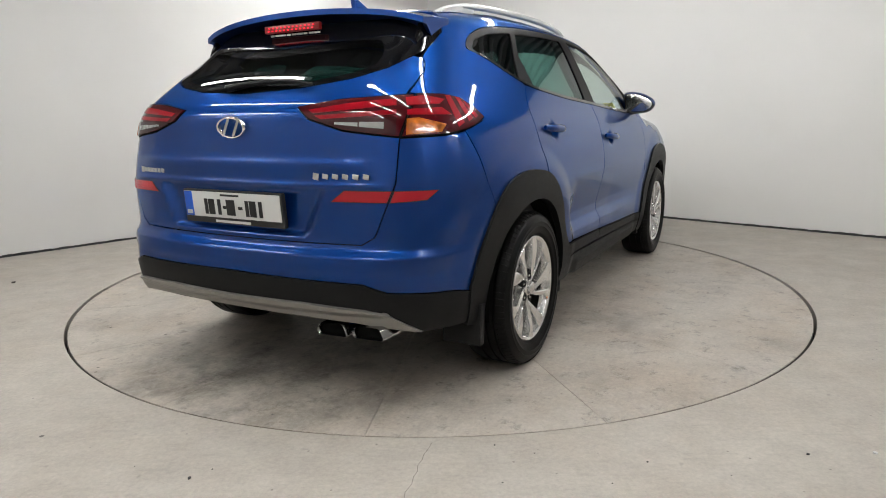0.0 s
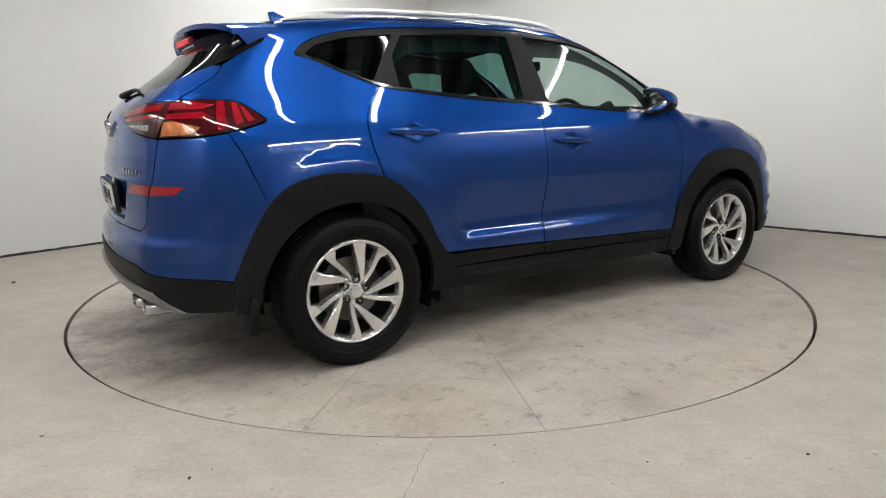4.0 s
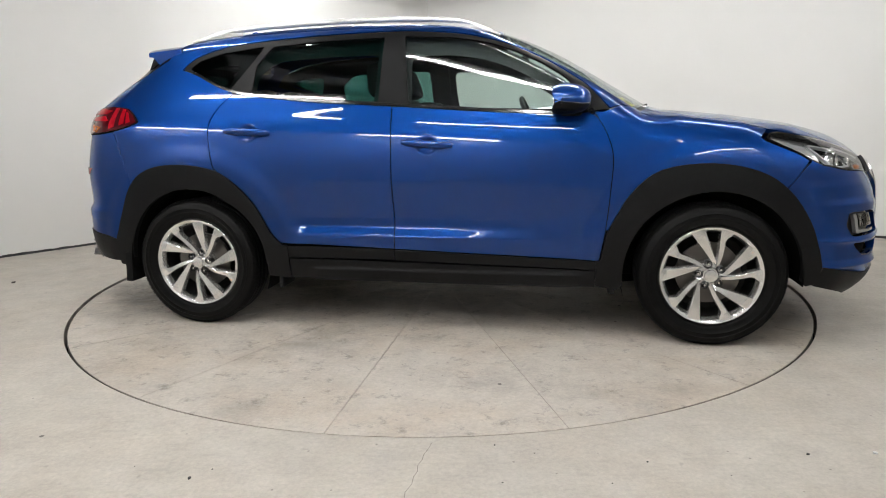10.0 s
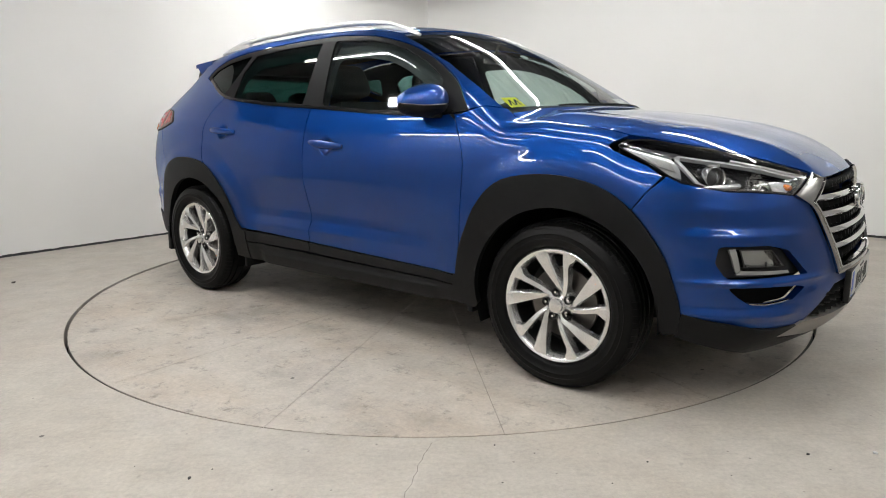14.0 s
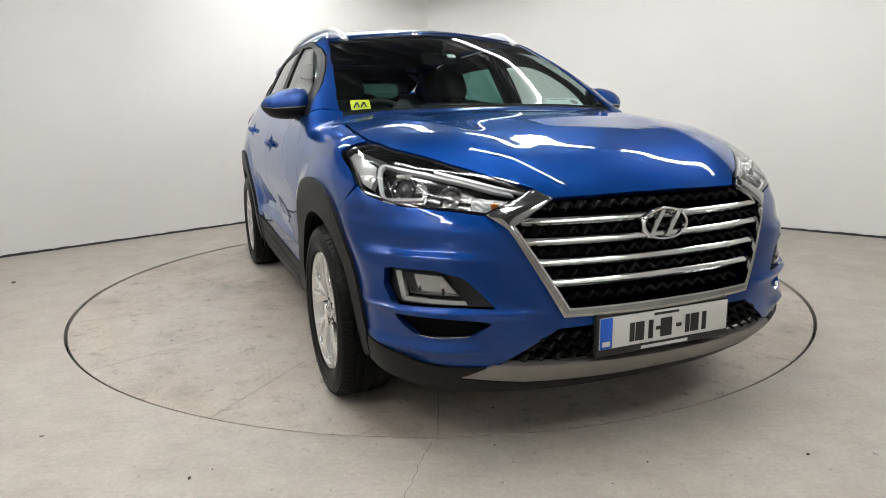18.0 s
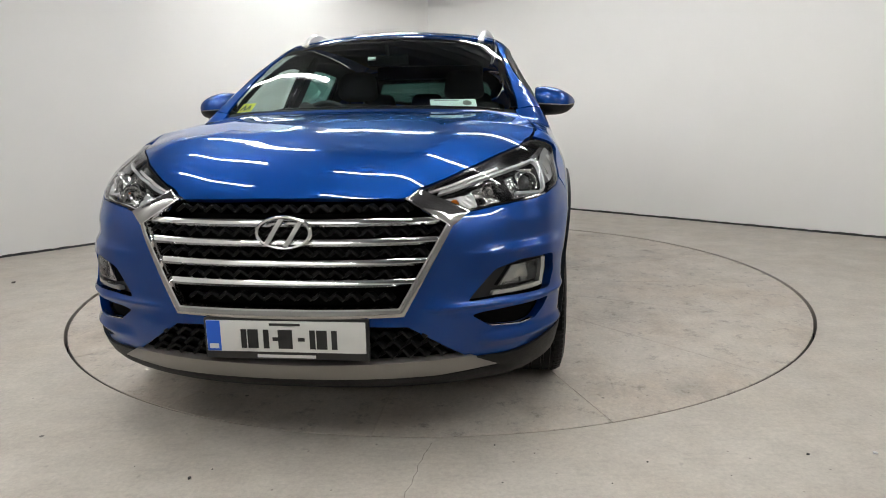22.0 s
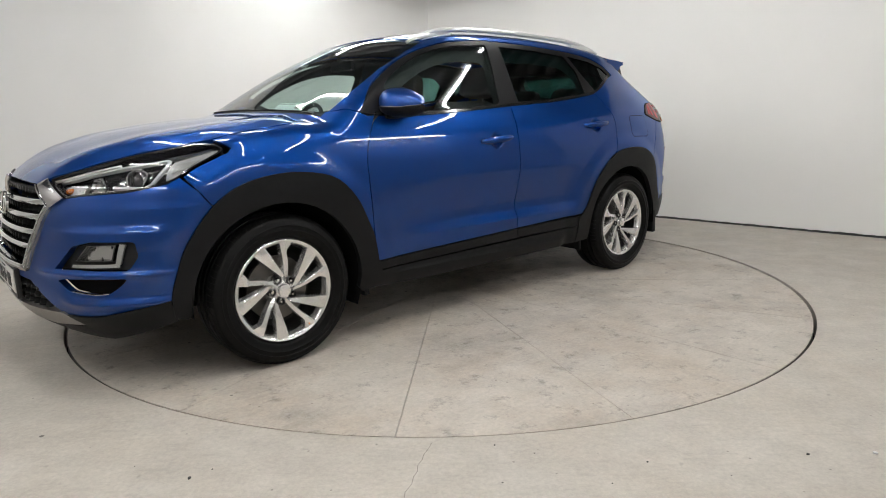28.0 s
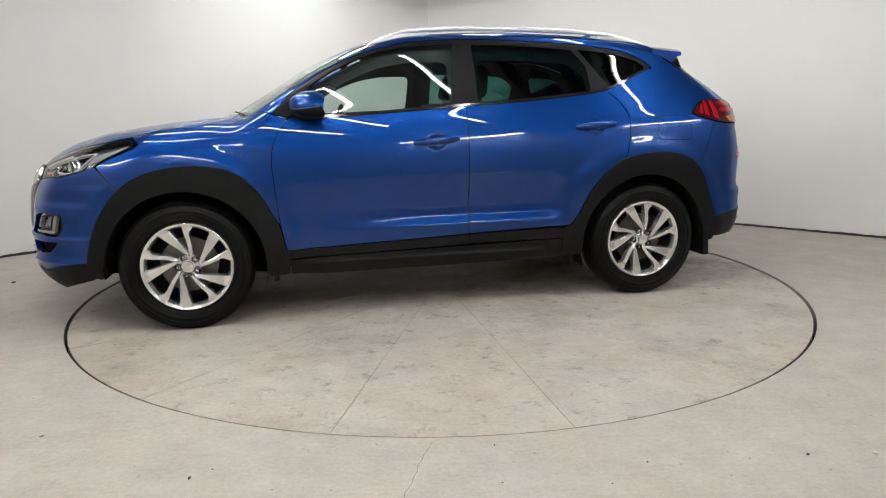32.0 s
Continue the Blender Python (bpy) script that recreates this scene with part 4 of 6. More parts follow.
    # handles
    for door, cx, cz, tilt in ((d1, -0.035, 0.972, 4), (d2, -1.0, 1.040, 3)):
        p = cast(view, [(cx, cz)])[0]
        bar = []
        for i in range(13):
            t = i / 12 * 2 - 1
            bar.append((cx + 0.128 * t, p[1] + s * (0.024 - 0.020 * abs(t) ** 3.0), cz - 0.128 * t * math.tan(radians(tilt)) + 0.006))
        part("handle", rod(bar, [0.008 + 0.007 * (1 - abs(i / 6 - 1) ** 3) for i in range(13)], 12, 1.25), M_BLUE, door)
    # mirror on the door
    build_mirror(s)
    # mud flaps
    for x, z, hz, deep in ((-1.785, 0.300, 0.17, 0.042), (0.880, 0.275, 0.09, 0.030), (-0.865, 0.255, 0.09, 0.024)):
        part("mud_flap", block(deep, 0.17, hz, (x, s * 0.80, z), 0.008, Matrix.Rotation(radians(4), 4, "Y")), M_BLACK, car, "black rubber mud flap")
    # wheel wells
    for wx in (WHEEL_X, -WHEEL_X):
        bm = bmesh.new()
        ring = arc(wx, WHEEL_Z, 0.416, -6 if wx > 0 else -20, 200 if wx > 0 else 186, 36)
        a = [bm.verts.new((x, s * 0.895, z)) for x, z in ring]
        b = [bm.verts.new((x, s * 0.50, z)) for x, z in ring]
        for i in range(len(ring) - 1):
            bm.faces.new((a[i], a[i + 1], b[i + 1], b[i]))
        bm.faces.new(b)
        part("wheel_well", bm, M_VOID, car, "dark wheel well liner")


def build_mirror(s):
    m = new("wing_mirror")
    m.parent = car
    tagged(m, "body-coloured wing mirror with black lower half")
    ys = [0.818, 0.826, 0.845, 0.870, 0.90, 0.93, 0.96, 0.985, 1.005, 1.018, 1.025]
    hi = np.interp(ys, [0.818, 0.826, 0.867, 0.925, 0.969, 1.006, 1.020, 1.025], [1.246, 1.254, 1.258, 1.248, 1.231, 1.207, 1.190, 1.178])
    lo = np.interp(ys, [0.818, 0.83, 0.878, 0.95, 0.992, 1.018, 1.025], [1.122, 1.114, 1.106, 1.110, 1.124, 1.150, 1.168])
    nose = np.interp(ys, [0.818, 0.85, 0.90, 0.95, 0.99, 1.012, 1.025], [0.715, 0.745, 0.757, 0.742, 0.705, 0.660, 0.612])
    back = np.interp(ys, [0.818, 0.95, 1.0, 1.025], [0.590, 0.578, 0.574, 0.590])

    def shell(a0, a1, grow, n=12):
        bm = bmesh.new()
        rows = []
        for y, zh, zl, xf, xb in zip(ys, hi, lo, nose, back):
            zm = zl + (zh - zl) * 0.47
            row = []
            for i in range(n + 1):
                a = radians(a0 + (a1 - a0) * i / n)
                c, d = math.cos(a), math.sin(a)
                x = xb + 0.03 + (xf - xb - 0.03 + grow) * c ** 0.75 if c > 0.02 else xb + 0.03
                if c <= 0.02:
                    x = xb + 0.03
                h = (zh - zm) if d > 0 else (zm - zl)
                row.append(bm.verts.new((x, s * y, zm + (h + grow) * math.copysign(abs(d) ** 0.85, d))))
            tail = zh - 0.010 if a1 > 45 else zl + 0.006
            row.append(bm.verts.new((xb, s * y, tail + (0 if y < 1.01 else (-0.004 if a1 > 45 else 0.004)))))
            rows.append(row)
        for p, q in zip(rows, rows[1:]):
            for i in range(len(p) - 1):
                bm.faces.new((p[i], p[i + 1], q[i + 1], q[i]))
        for r in (rows[0], rows[-1]):
            bm.faces.new(r)
        return bm
    part("mirror_shell", shell(-6, 90, 0.0), M_BLUE, m)
    part("mirror_base_cover", shell(-10, -90, -0.001), M_BLACK, m, "black lower mirror cover")
    part("indicator", shell(-12, -4, -0.002, 4), M_CLEARLENS, m, "thin clear side indicator")
    # back with its glass
    mid = [(0.835, 1.135), (0.90, 1.122), (0.97, 1.128), (1.008, 1.155), (1.010, 1.180), (0.97, 1.216), (0.92, 1.236), (0.835, 1.240)]
    o = rounded([(s * y, z) for y, z in mid], 0.02)
    part("mirror_surround", prism(shrink(o, 1.07), 0.02, 0.002, "YZ", 0.585), M_GLOSSBLACK, m)
    part("mirror_glass", prism(o, 0.004, 0.001, "YZ", 0.582), M_CHROME, m)
    part("mirror_foot", block(0.10, 0.07, 0.040, (0.665, s * 0.838, 1.118), 0.012, Matrix.Rotation(radians(12 * s), 4, "X")), M_BLACK, m)


def build_top():
    rim_line = [tuple(cast("front", [(y, z)])[0][:2]) for y, z in ((0.0, 0.861), (0.20, 0.860), (0.34, 0.858))]
    rim_line += [(2.139, 0.378), (2.108, 0.411)] + [(x - 0.003, y - 0.004) for x, y, z in LAMP_TOP[1:9]]
    lead = eased(rim_line)
    cowl = eased([(1.00, 0.718), (1.075, 0.45), (1.105, 0.2), (1.11, 0.0)])
    side = [(1.50, 0.784), (1.40, 0.786), (1.20, 0.768), (1.02, 0.731)]
    hood = lead + side + cowl
    hood = hood + [(x, -y) for x, y in hood[-2:0:-1]]
    panel("bonnet", "top", hood, M_BLUE, car, step=0.03, thick=0.02)
    roof = ROOF_SIDE[::-1]
    edge = eased([(-1.505, 0.515), (-1.53, 0.25), (-1.535, 0.0)])
    fr = eased([(0.285, 0.0), (0.275, 0.25), (0.235, 0.588)])
    rp = [(x, y - 0.004) for x, y in fr] + [(x, y - 0.004) for x, y in roof] + edge[1:]
    rp = rp + [(x, -y) for x, y in rp[-2:0:-1]]
    panel("roof", "top", rp, M_BLUE, car, step=0.04, thick=0.02)
    sc = eased([(0.300, 0.0), (0.290, 0.25), (0.25, 0.586)]) + [(x, y - 0.004) for x, y in SCREEN_SIDE[1:]] + eased([(0.975, 0.722), (1.045, 0.45), (1.078, 0.2), (1.085, 0.0)])
    sc = sc + [(x, -y) for x, y in sc[-2:0:-1]]
    panel("windscreen", "top", sc, M_GLASS, car, step=0.028, off=-0.004, rim=False, label="clear windscreen")
    cw = eased([(1.108, 0.0), (1.10, 0.2), (1.070, 0.45), (0.995, 0.725)]) + eased([(0.95, 0.715), (1.025, 0.45), (1.06, 0.2), (1.065, 0.0)])
    cw = cw + [(x, -y) for x, y in cw[-2:0:-1]]
    panel("cowl", "top", cw, M_BLACK, car, step=0.03, off=-0.016, rim=False, label="black cowl panel")
    # inner lining under the roof
    rl = [(x, y * 0.97) for x, y in rp]
    panel("headliner", "top", rl, M_LINER, car, step=0.08, off=-0.035, rim=False, label="grey headliner")
    # wipers
    for y0, y1 in ((-0.42, 0.22), (0.18, 0.66)):
        pts = []
        for i in range(9):
            t = i / 8
            y = y0 + (y1 - y0) * t
            x = float(np.interp(abs(y), [0.0, 0.2, 0.45, 0.722], [1.096, 1.088, 1.056, 0.992]))
            z = cast("top", [(x, y)])[0][2] + 0.003
            pts.append((x, y, z))
        part("wiper", rod(pts, 0.0045, 8, 1.0), M_BLACK, car, "black windscreen wiper")
    # roof rails
    for s in (-1, 1):
        line = []
        n = 28
        for i in range(n + 1):
            t = i / n
            x = -1.47 + 1.76 * t
            y = 0.510 + 0.050 * math.sin(math.pi * t)
            z = cast("top", [(x, y)])[0][2]
            e = min(t / 0.16, (1 - t) / 0.17, 1.0)
            lift = 0.032 * (e * (2 - e)) - 0.004
            line.append((x, s * y, z + lift))
        part("roof_rail", rod(line, [0.0165 - 0.006 * abs(2 * i / n - 1) ** 6 for i in range(n + 1)], 12, 0.85), M_SILVER, car, "satin silver roof rail")
        for run in (line[:6], line[-6:]):
            foot = [(p[0], p[2] + 0.006) for p in run] + [(p[0], float(cast("top", [(p[0], p[1])])[0][2]) - 0.004) for p in run[::-1]]
            part("rail_foot", prism(foot, 0.030, 0.003, "XZ", run[3][1] - 0.015), M_SILVER, car, "satin silver rail foot")
    # spoiler
    bm = bmesh.new()
    ny, nx = 33, 9
    grid = {}
    for j in range(ny):
        y = (j / (ny - 1) * 2 - 1) * 0.60
        e = abs(y) / 0.60
        x0 = -1.540 + 0.03 * e * e
        x1 = -1.800 + 0.085 * e ** 2.4
        for i in range(nx):
            t = i / (nx - 1)
            x = x0 + (x1 - x0) * t
            zt = float(top_z(np.array([x0]), np.array([abs(y)]))[0]) + 0.012 * t - 0.105 * (x0 - x) - 0.018 * e ** 6 - 0.006 * t * t
            grid[j, i, 0] = bm.verts.new((x, y, zt))
            droop = 0.060 * max(0.0, (e - 0.72) / 0.28) ** 2 * math.sin(math.pi * min(1.0, t * 1.15)) if t < 0.87 else 0.0
            grid[j, i, 1] = bm.verts.new((x, y, zt - 0.022 - 0.046 * (1 - t) - droop))
    for j in range(ny - 1):
        for i in range(nx - 1):
            bm.faces.new([grid[j, i, 0], grid[j + 1, i, 0], grid[j + 1, i + 1, 0], grid[j, i + 1, 0]])
            bm.faces.new([grid[j, i, 1], grid[j, i + 1, 1], grid[j + 1, i + 1, 1], grid[j + 1, i, 1]])
        bm.faces.new([grid[j, nx - 1, 0], grid[j + 1, nx - 1, 0], grid[j + 1, nx - 1, 1], grid[j, nx - 1, 1]])
    for j in (0, ny - 1):
        for i in range(nx - 1):
            bm.faces.new([grid[j, i, 0], grid[j, i + 1, 0], grid[j, i + 1, 1], grid[j, i, 1]])
    sp_ob = part("spoiler", bm, M_BLUE, car)
    for s in (-1, 1):
        part("spoiler_fin", prism([(-1.590, 1.440), (-1.690, 1.480), (-1.712, 1.440), (-1.765, 1.335), (-1.715, 1.340), (-1.620, 1.405)], 0.020, 0.004, "XZ", s * 0.572 - 0.010), M_FRIT, sp_ob, "gloss black side fin")
    part("aerial", prism([(-1.34, 1.59), (-1.20, 1.61), (-1.335, 1.665), (-1.36, 1.66)], 0.03, 0.006, "XZ", -0.015), M_BLUE, car, "blue shark-fin aerial")


def build_nose():
    head = {}
    for s in (1, -1):
        poly = bend("nose", HEAD_L)
        head[s] = poly if s > 0 else flip(poly)
    # bumper skin: a U round the grille
    outer = [("p", x, y, z - 0.005) for x, y, z in LAMP_LOW[:2:-1]] + [("s", 1.690, 0.829), ("s", 1.6445, 0.768), ("s", 1.640, 0.755)] + [("s", x - 0.004, z - 0.005) for x, z in cut(ARCH_F, 1.655, None)]
    outer += [("s", 1.832, 0.385), ("f", 0.80, 0.356), ("f", 0.70, 0.342), ("f", 0.575, 0.333), ("f", 0.47, 0.405), ("f", 0.38, 0.462), ("f", 0.2, 0.470)]
    gr = [("f", 0.20, 0.497), ("f", 0.362, 0.500), ("f", 0.510, 0.772), ("f", 0.562, 0.803)]
    o = bend("nose", outer)
    g = bend("nose", gr)
    skin = o + flip(o)[::-1] + flip(g)[::-1] + g
    # the two outlines join at the lamps' inner ends
    fog = rounded([(0.562, 0.530), (0.600, 0.572), (0.650, 0.625), (0.725, 0.646), (0.838, 0.644), (0.846, 0.585), (0.828, 0.531), (0.676, 0.535)], 0.012)
    slot = rounded([(0.575, 0.484), (0.636, 0.441), (0.735, 0.431), (0.778, 0.436), (0.808, 0.466), (0.826, 0.500), (0.716, 0.499), (0.61, 0.492)], 0.012)
    fogp = bend("nose", [("f", a, b) for a, b in fog])
    slotp = bend("nose", [("f", a, b) for a, b in slot])

    def ledge(v, p):
        s = np.abs(p[:, 1])
        z = p[:, 2]
        def fold(z0, rise, above, below):
            """A crease whose upper flank looks up."""
            h = z - z0
            h = np.where(h > 0, h / above, -h / below)
            return rise * np.exp(-np.sqrt(h * h + 0.02))
        near, far = step01(1.74, 1.92, p[:, 0]), step01(1.63, 1.76, p[:, 0])
        d = fold(0.516, 0.017, 0.013, 0.012) * step01(0.40, 0.52, s) * near
        d = d + ramp(z, 0.782, 0.036, 0.02 + 0.12 * step01(0.62, 0.80, s), 0.16) * step01(0.55, 0.70, s) * far
        d = d + ramp(z, 0.690 + 0.02 * (s - 0.7), 0.028, 0.34, 0.07) * step01(0.50, 0.64, s) * near
        d = d + ramp(z, 0.412, 0.022, 0.62, 0.03) * step01(0.56, 0.66, s) * near
        return d
    panel("front_bumper", "nose", skin, M_BLUE, car, holes=[fogp, flip(fogp), slotp, flip(slotp)], step=0.015, thick=0.03, shift=ledge)
    # lower black lip and skid plate
    lip = bend("nose", [("s", 1.83, 0.392), ("f", 0.72, 0.340), ("f", 0.585, 0.340), ("f", 0.66, 0.300), ("f", 0.46, 0.280), ("f", 0.0, 0.276), ])
    low = bend("nose", [("f", 0.0, 0.215), ("f", 0.5, 0.215), ("f", 0.66, 0.225), ("s", 1.80, 0.300)])
    full = lip + flip(lip)[-2::-1] + flip(low)[::-1] + low[1:]
    panel("lower_bumper", "nose", full, M_BLACK, car, step=0.03, off=0.009, thick=0.03, label="matt black lower front bumper")
    a = bend("nose", [("f", 0.0, 0.340), ("f", 0.40, 0.347), ("f", 0.57, 0.350), ("f", 0.652, 0.305), ("f", 0.46, 0.284), ("f", 0.0, 0.280)])
    panel("skid_plate", "nose", a + flip(a)[-2:0:-1], M_SKID, car, step=0.03, off=0.010, thick=0.03, label="silver skid plate")
    a = bend("nose", [("f", 0.0, 0.492), ("f", 0.2, 0.490), ("f", 0.43, 0.486), ("f", 0.54, 0.430), ("f", 0.66, 0.352), ("f", 0.60, 0.318), ("f", 0.0, 0.315)])
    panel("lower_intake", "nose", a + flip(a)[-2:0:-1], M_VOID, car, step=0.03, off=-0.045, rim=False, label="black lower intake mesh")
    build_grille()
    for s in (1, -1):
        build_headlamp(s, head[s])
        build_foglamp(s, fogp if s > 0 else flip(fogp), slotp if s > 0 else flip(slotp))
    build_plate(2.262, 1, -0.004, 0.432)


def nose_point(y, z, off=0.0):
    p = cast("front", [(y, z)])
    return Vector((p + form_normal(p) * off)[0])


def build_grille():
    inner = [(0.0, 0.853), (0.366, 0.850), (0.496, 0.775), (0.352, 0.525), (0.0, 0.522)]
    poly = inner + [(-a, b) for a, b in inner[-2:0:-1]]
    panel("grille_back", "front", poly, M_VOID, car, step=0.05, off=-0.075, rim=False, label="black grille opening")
    g = new("grille")
    g.parent = car
    tagged(g, "black honeycomb grille with four chrome bars")
    frame_in = rounded(poly, 0.012, 2)
    out = [(0.0, 0.8575), (0.374, 0.855), (0.413, 0.877), (0.566, 0.807), (0.514, 0.768), (0.368, 0.498), (0.0, 0.495)]
    ring = out[1:-1] + [(-a, b) for a, b in out[-2:0:-1]] + [(-a, b) for a, b in inner[1:-1]] + inner[-2:0:-1]
    edge_in = [(-a, b) for a, b in inner[1:-1]] + inner[-2:0:-1]
    edge_out = out[1:-1] + [(-a, b) for a, b in out[-2:0:-1]]

    def gap_to(v, line):
        best = np.full(len(v), 9.0)
        for a, b in zip(line, line[1:]):
            a, b = np.array(a), np.array(b)
            t = np.clip(((v - a) @ (b - a)) / max((b - a) @ (b - a), 1e-9), 0, 1)
            best = np.minimum(best, np.linalg.norm(v - a - t[:, None] * (b - a), axis=1))
        return best

    def crown(v, p):
        """The frame is domed across its width."""
        i, o = gap_to(v, edge_in), gap_to(v, edge_out)
        return 0.0035 * np.sin(math.pi * i / np.maximum(i + o, 1e-6))
    right = out[1:-1] + [(0.0, out[-1][1]), (0.0, inner[-1][1])] + inner[-2:0:-1]
    edge_in, edge_out = inner[1:], out[1:]
    panel("grille_frame", "front", right, M_FRAME, g, shift=crown, step=0.009, off=0.012, thick=0.022, label="polished chrome frame")
    edge_in, edge_out = [(-a, b) for a, b in inner[1:]], [(-a, b) for a, b in out[1:]]
    panel("grille_frame", "front", [(-a, b) for a, b in right], M_FRAME, g, shift=crown, step=0.009, off=0.012, thick=0.022, label="polished chrome frame")
    lip = [(0.370, 0.8515), (0.500, 0.775), (0.355, 0.521), (-0.355, 0.521), (-0.500, 0.775), (-0.370, 0.8515)]
    lip = lip + [(-0.366, 0.850), (-0.494, 0.7755), (-0.351, 0.527), (0.351, 0.527), (0.494, 0.7755), (0.366, 0.850)]
    panel("frame_lip", "front", lip, M_CHROME, g, step=0.02, off=0.018, thick=0.012, label="bright inner lip of the frame")

    def half_width(z):
        return float(np.interp(z, [0.525, 0.775, 0.85], [0.352, 0.496, 0.366]))
    for z, dip in ((0.790, 0.0), (0.731, 0.002), (0.667, 0.002), (0.604, 0.0)):
        w = half_width(z) + 0.006
        n = 25
        bm = bmesh.new()
        prev = None
        for i in range(n):
            y = (i / (n - 1) * 2 - 1) * w
            zz = z - dip * (1 - (abs(y) / w) ** 1.5)
            p = nose_point(y, zz, 0.0)
            ring = [bm.verts.new((p.x + 0.006, y, zz + 0.003)), bm.verts.new((p.x + 0.008, y, zz - 0.003)), bm.verts.new((p.x + 0.001, y, zz - 0.012)), bm.verts.new((p.x - 0.03, y, zz - 0.011)), bm.verts.new((p.x - 0.03, y, zz + 0.009)), bm.verts.new((p.x - 0.001, y, zz + 0.011))]
            if prev:
                for k in range(6):
                    bm.faces.new((prev[k], prev[(k + 1) % 6], ring[(k + 1) % 6], ring[k]))
            prev = ring
        part("grille_bar", bm, M_CHROME, g, "polished chrome bar")
    # honeycomb: chevrons in each row
    first = None
    for z in (0.834, 0.762, 0.698, 0.634, 0.562):
        w = half_width(z) - 0.02
        k = int(w / 0.052)
        for i in range(-k, k + 1):
            y = i * 0.052
            if first is None:
                bm = bmesh.new()
                for sx in (-1, 1):
                    a = block(0.030, 0.032, 0.011, (0, sx * 0.013, 0), 0.003, Matrix.Rotation(radians(-sx * 38), 4, "X"))
                    tmp = bpy.data.meshes.new("t")
                    a.to_mesh(tmp)
                    a.free()
                    bm.from_mesh(tmp)
                    bpy.data.meshes.remove(tmp)
                ob = first = part("honeycomb_rib", bm, M_RIB, g)
            else:
                ob = new("honeycomb_rib", first.data)
                ob.parent = g
            p = nose_point(y, z, -0.028)
            ob.location = (p.x, y, z - 0.004)
            ob.rotation_euler = (0, 0, -math.atan2(y, 0.9))
    for z in (0.372, 0.404, 0.436):
        for i in range(-9, 10):
            y = (i + 0.5 * (z == 0.404)) * 0.052
            if abs(y) < 0.48 - (z - 0.37) * 0.9:
                ob = new("intake_rib", first.data)
                ob.parent = car
                p = nose_point(y, z, -0.022)
                ob.location = (p.x, y, z)
                ob.rotation_euler = (0, 0, -math.atan2(y, 0.9))
    badge(g, nose_point(0, 0.760, 0.014), 1, 0.092, 0.054, -6)


def badge(parent, at, s, a, b, tilt):
    """A plain oval chrome emblem with a slanted bar form."""
    e = new("emblem")
    e.parent = parent
    tagged(e, "oval chrome emblem")
    m = pose(at[0], at[1], at[2], 0, tilt, 0 if s > 0 else 180)
    e.matrix_basis = m
    ring = [(0, a * math.cos(2 * math.pi * i / 48), b * math.sin(2 * math.pi * i / 48)) for i in range(48)]
    bm = bmesh.new()
    for ins, x in ((1.0, 0.0),):
        rings = []
        for k, (w, d) in enumerate(((1.0, -0.006), (1.0, 0.004), (0.95, 0.009), (0.87, 0.007), (0.84, -0.004))):
            rings.append([bm.verts.new((d, p[1] * w, p[2] * (w if w == 1 else 1 - (1 - w) * 1.25))) for p in ring])
        for p, q in zip(rings, rings[1:]):
            for i in range(48):
                bm.faces.new((p[i], p[(i + 1) % 48], q[(i + 1) % 48], q[i]))
    part("emblem_ring", bm, M_CHROME, e)
    for sgn in (-1, 1):
        lean = 0.50 * a
        y0 = sgn * a * 0.36
        o = [(y0 - lean * 0.6 - a * 0.10, -b * 0.80), (y0 - lean * 0.6 + a * 0.10, -b * 0.80), (y0 + lean * 0.6 + a * 0.10, b * 0.80), (y0 + lean * 0.6 - a * 0.10, b * 0.80)]
        part("emblem_bar", prism(o, 0.010, 0.0025, "YZ", -0.004), M_CHROME, e)


def shrink(poly, k):
    c = np.mean(np.array(poly), 0)
    return [tuple(c + (np.array(p) - c) * k) for p in poly]


def inset(poly, d):
    """The outline moved inwards by d."""
    p = np.array(poly, float)
    e = np.roll(p, -1, 0) - p
    e /= np.maximum(np.linalg.norm(e, axis=1, keepdims=True), 1e-9)
    n = np.stack([-e[:, 1], e[:, 0]], -1)
    if np.sum(p[:, 0] * np.roll(p[:, 1], -1) - np.roll(p[:, 0], -1) * p[:, 1]) < 0:
        n = -n
    m = n + np.roll(n, 1, 0)
    m /= np.maximum((m * m).sum(1, keepdims=True) / 2, 0.5)
    return [tuple(q) for q in p + m * d]


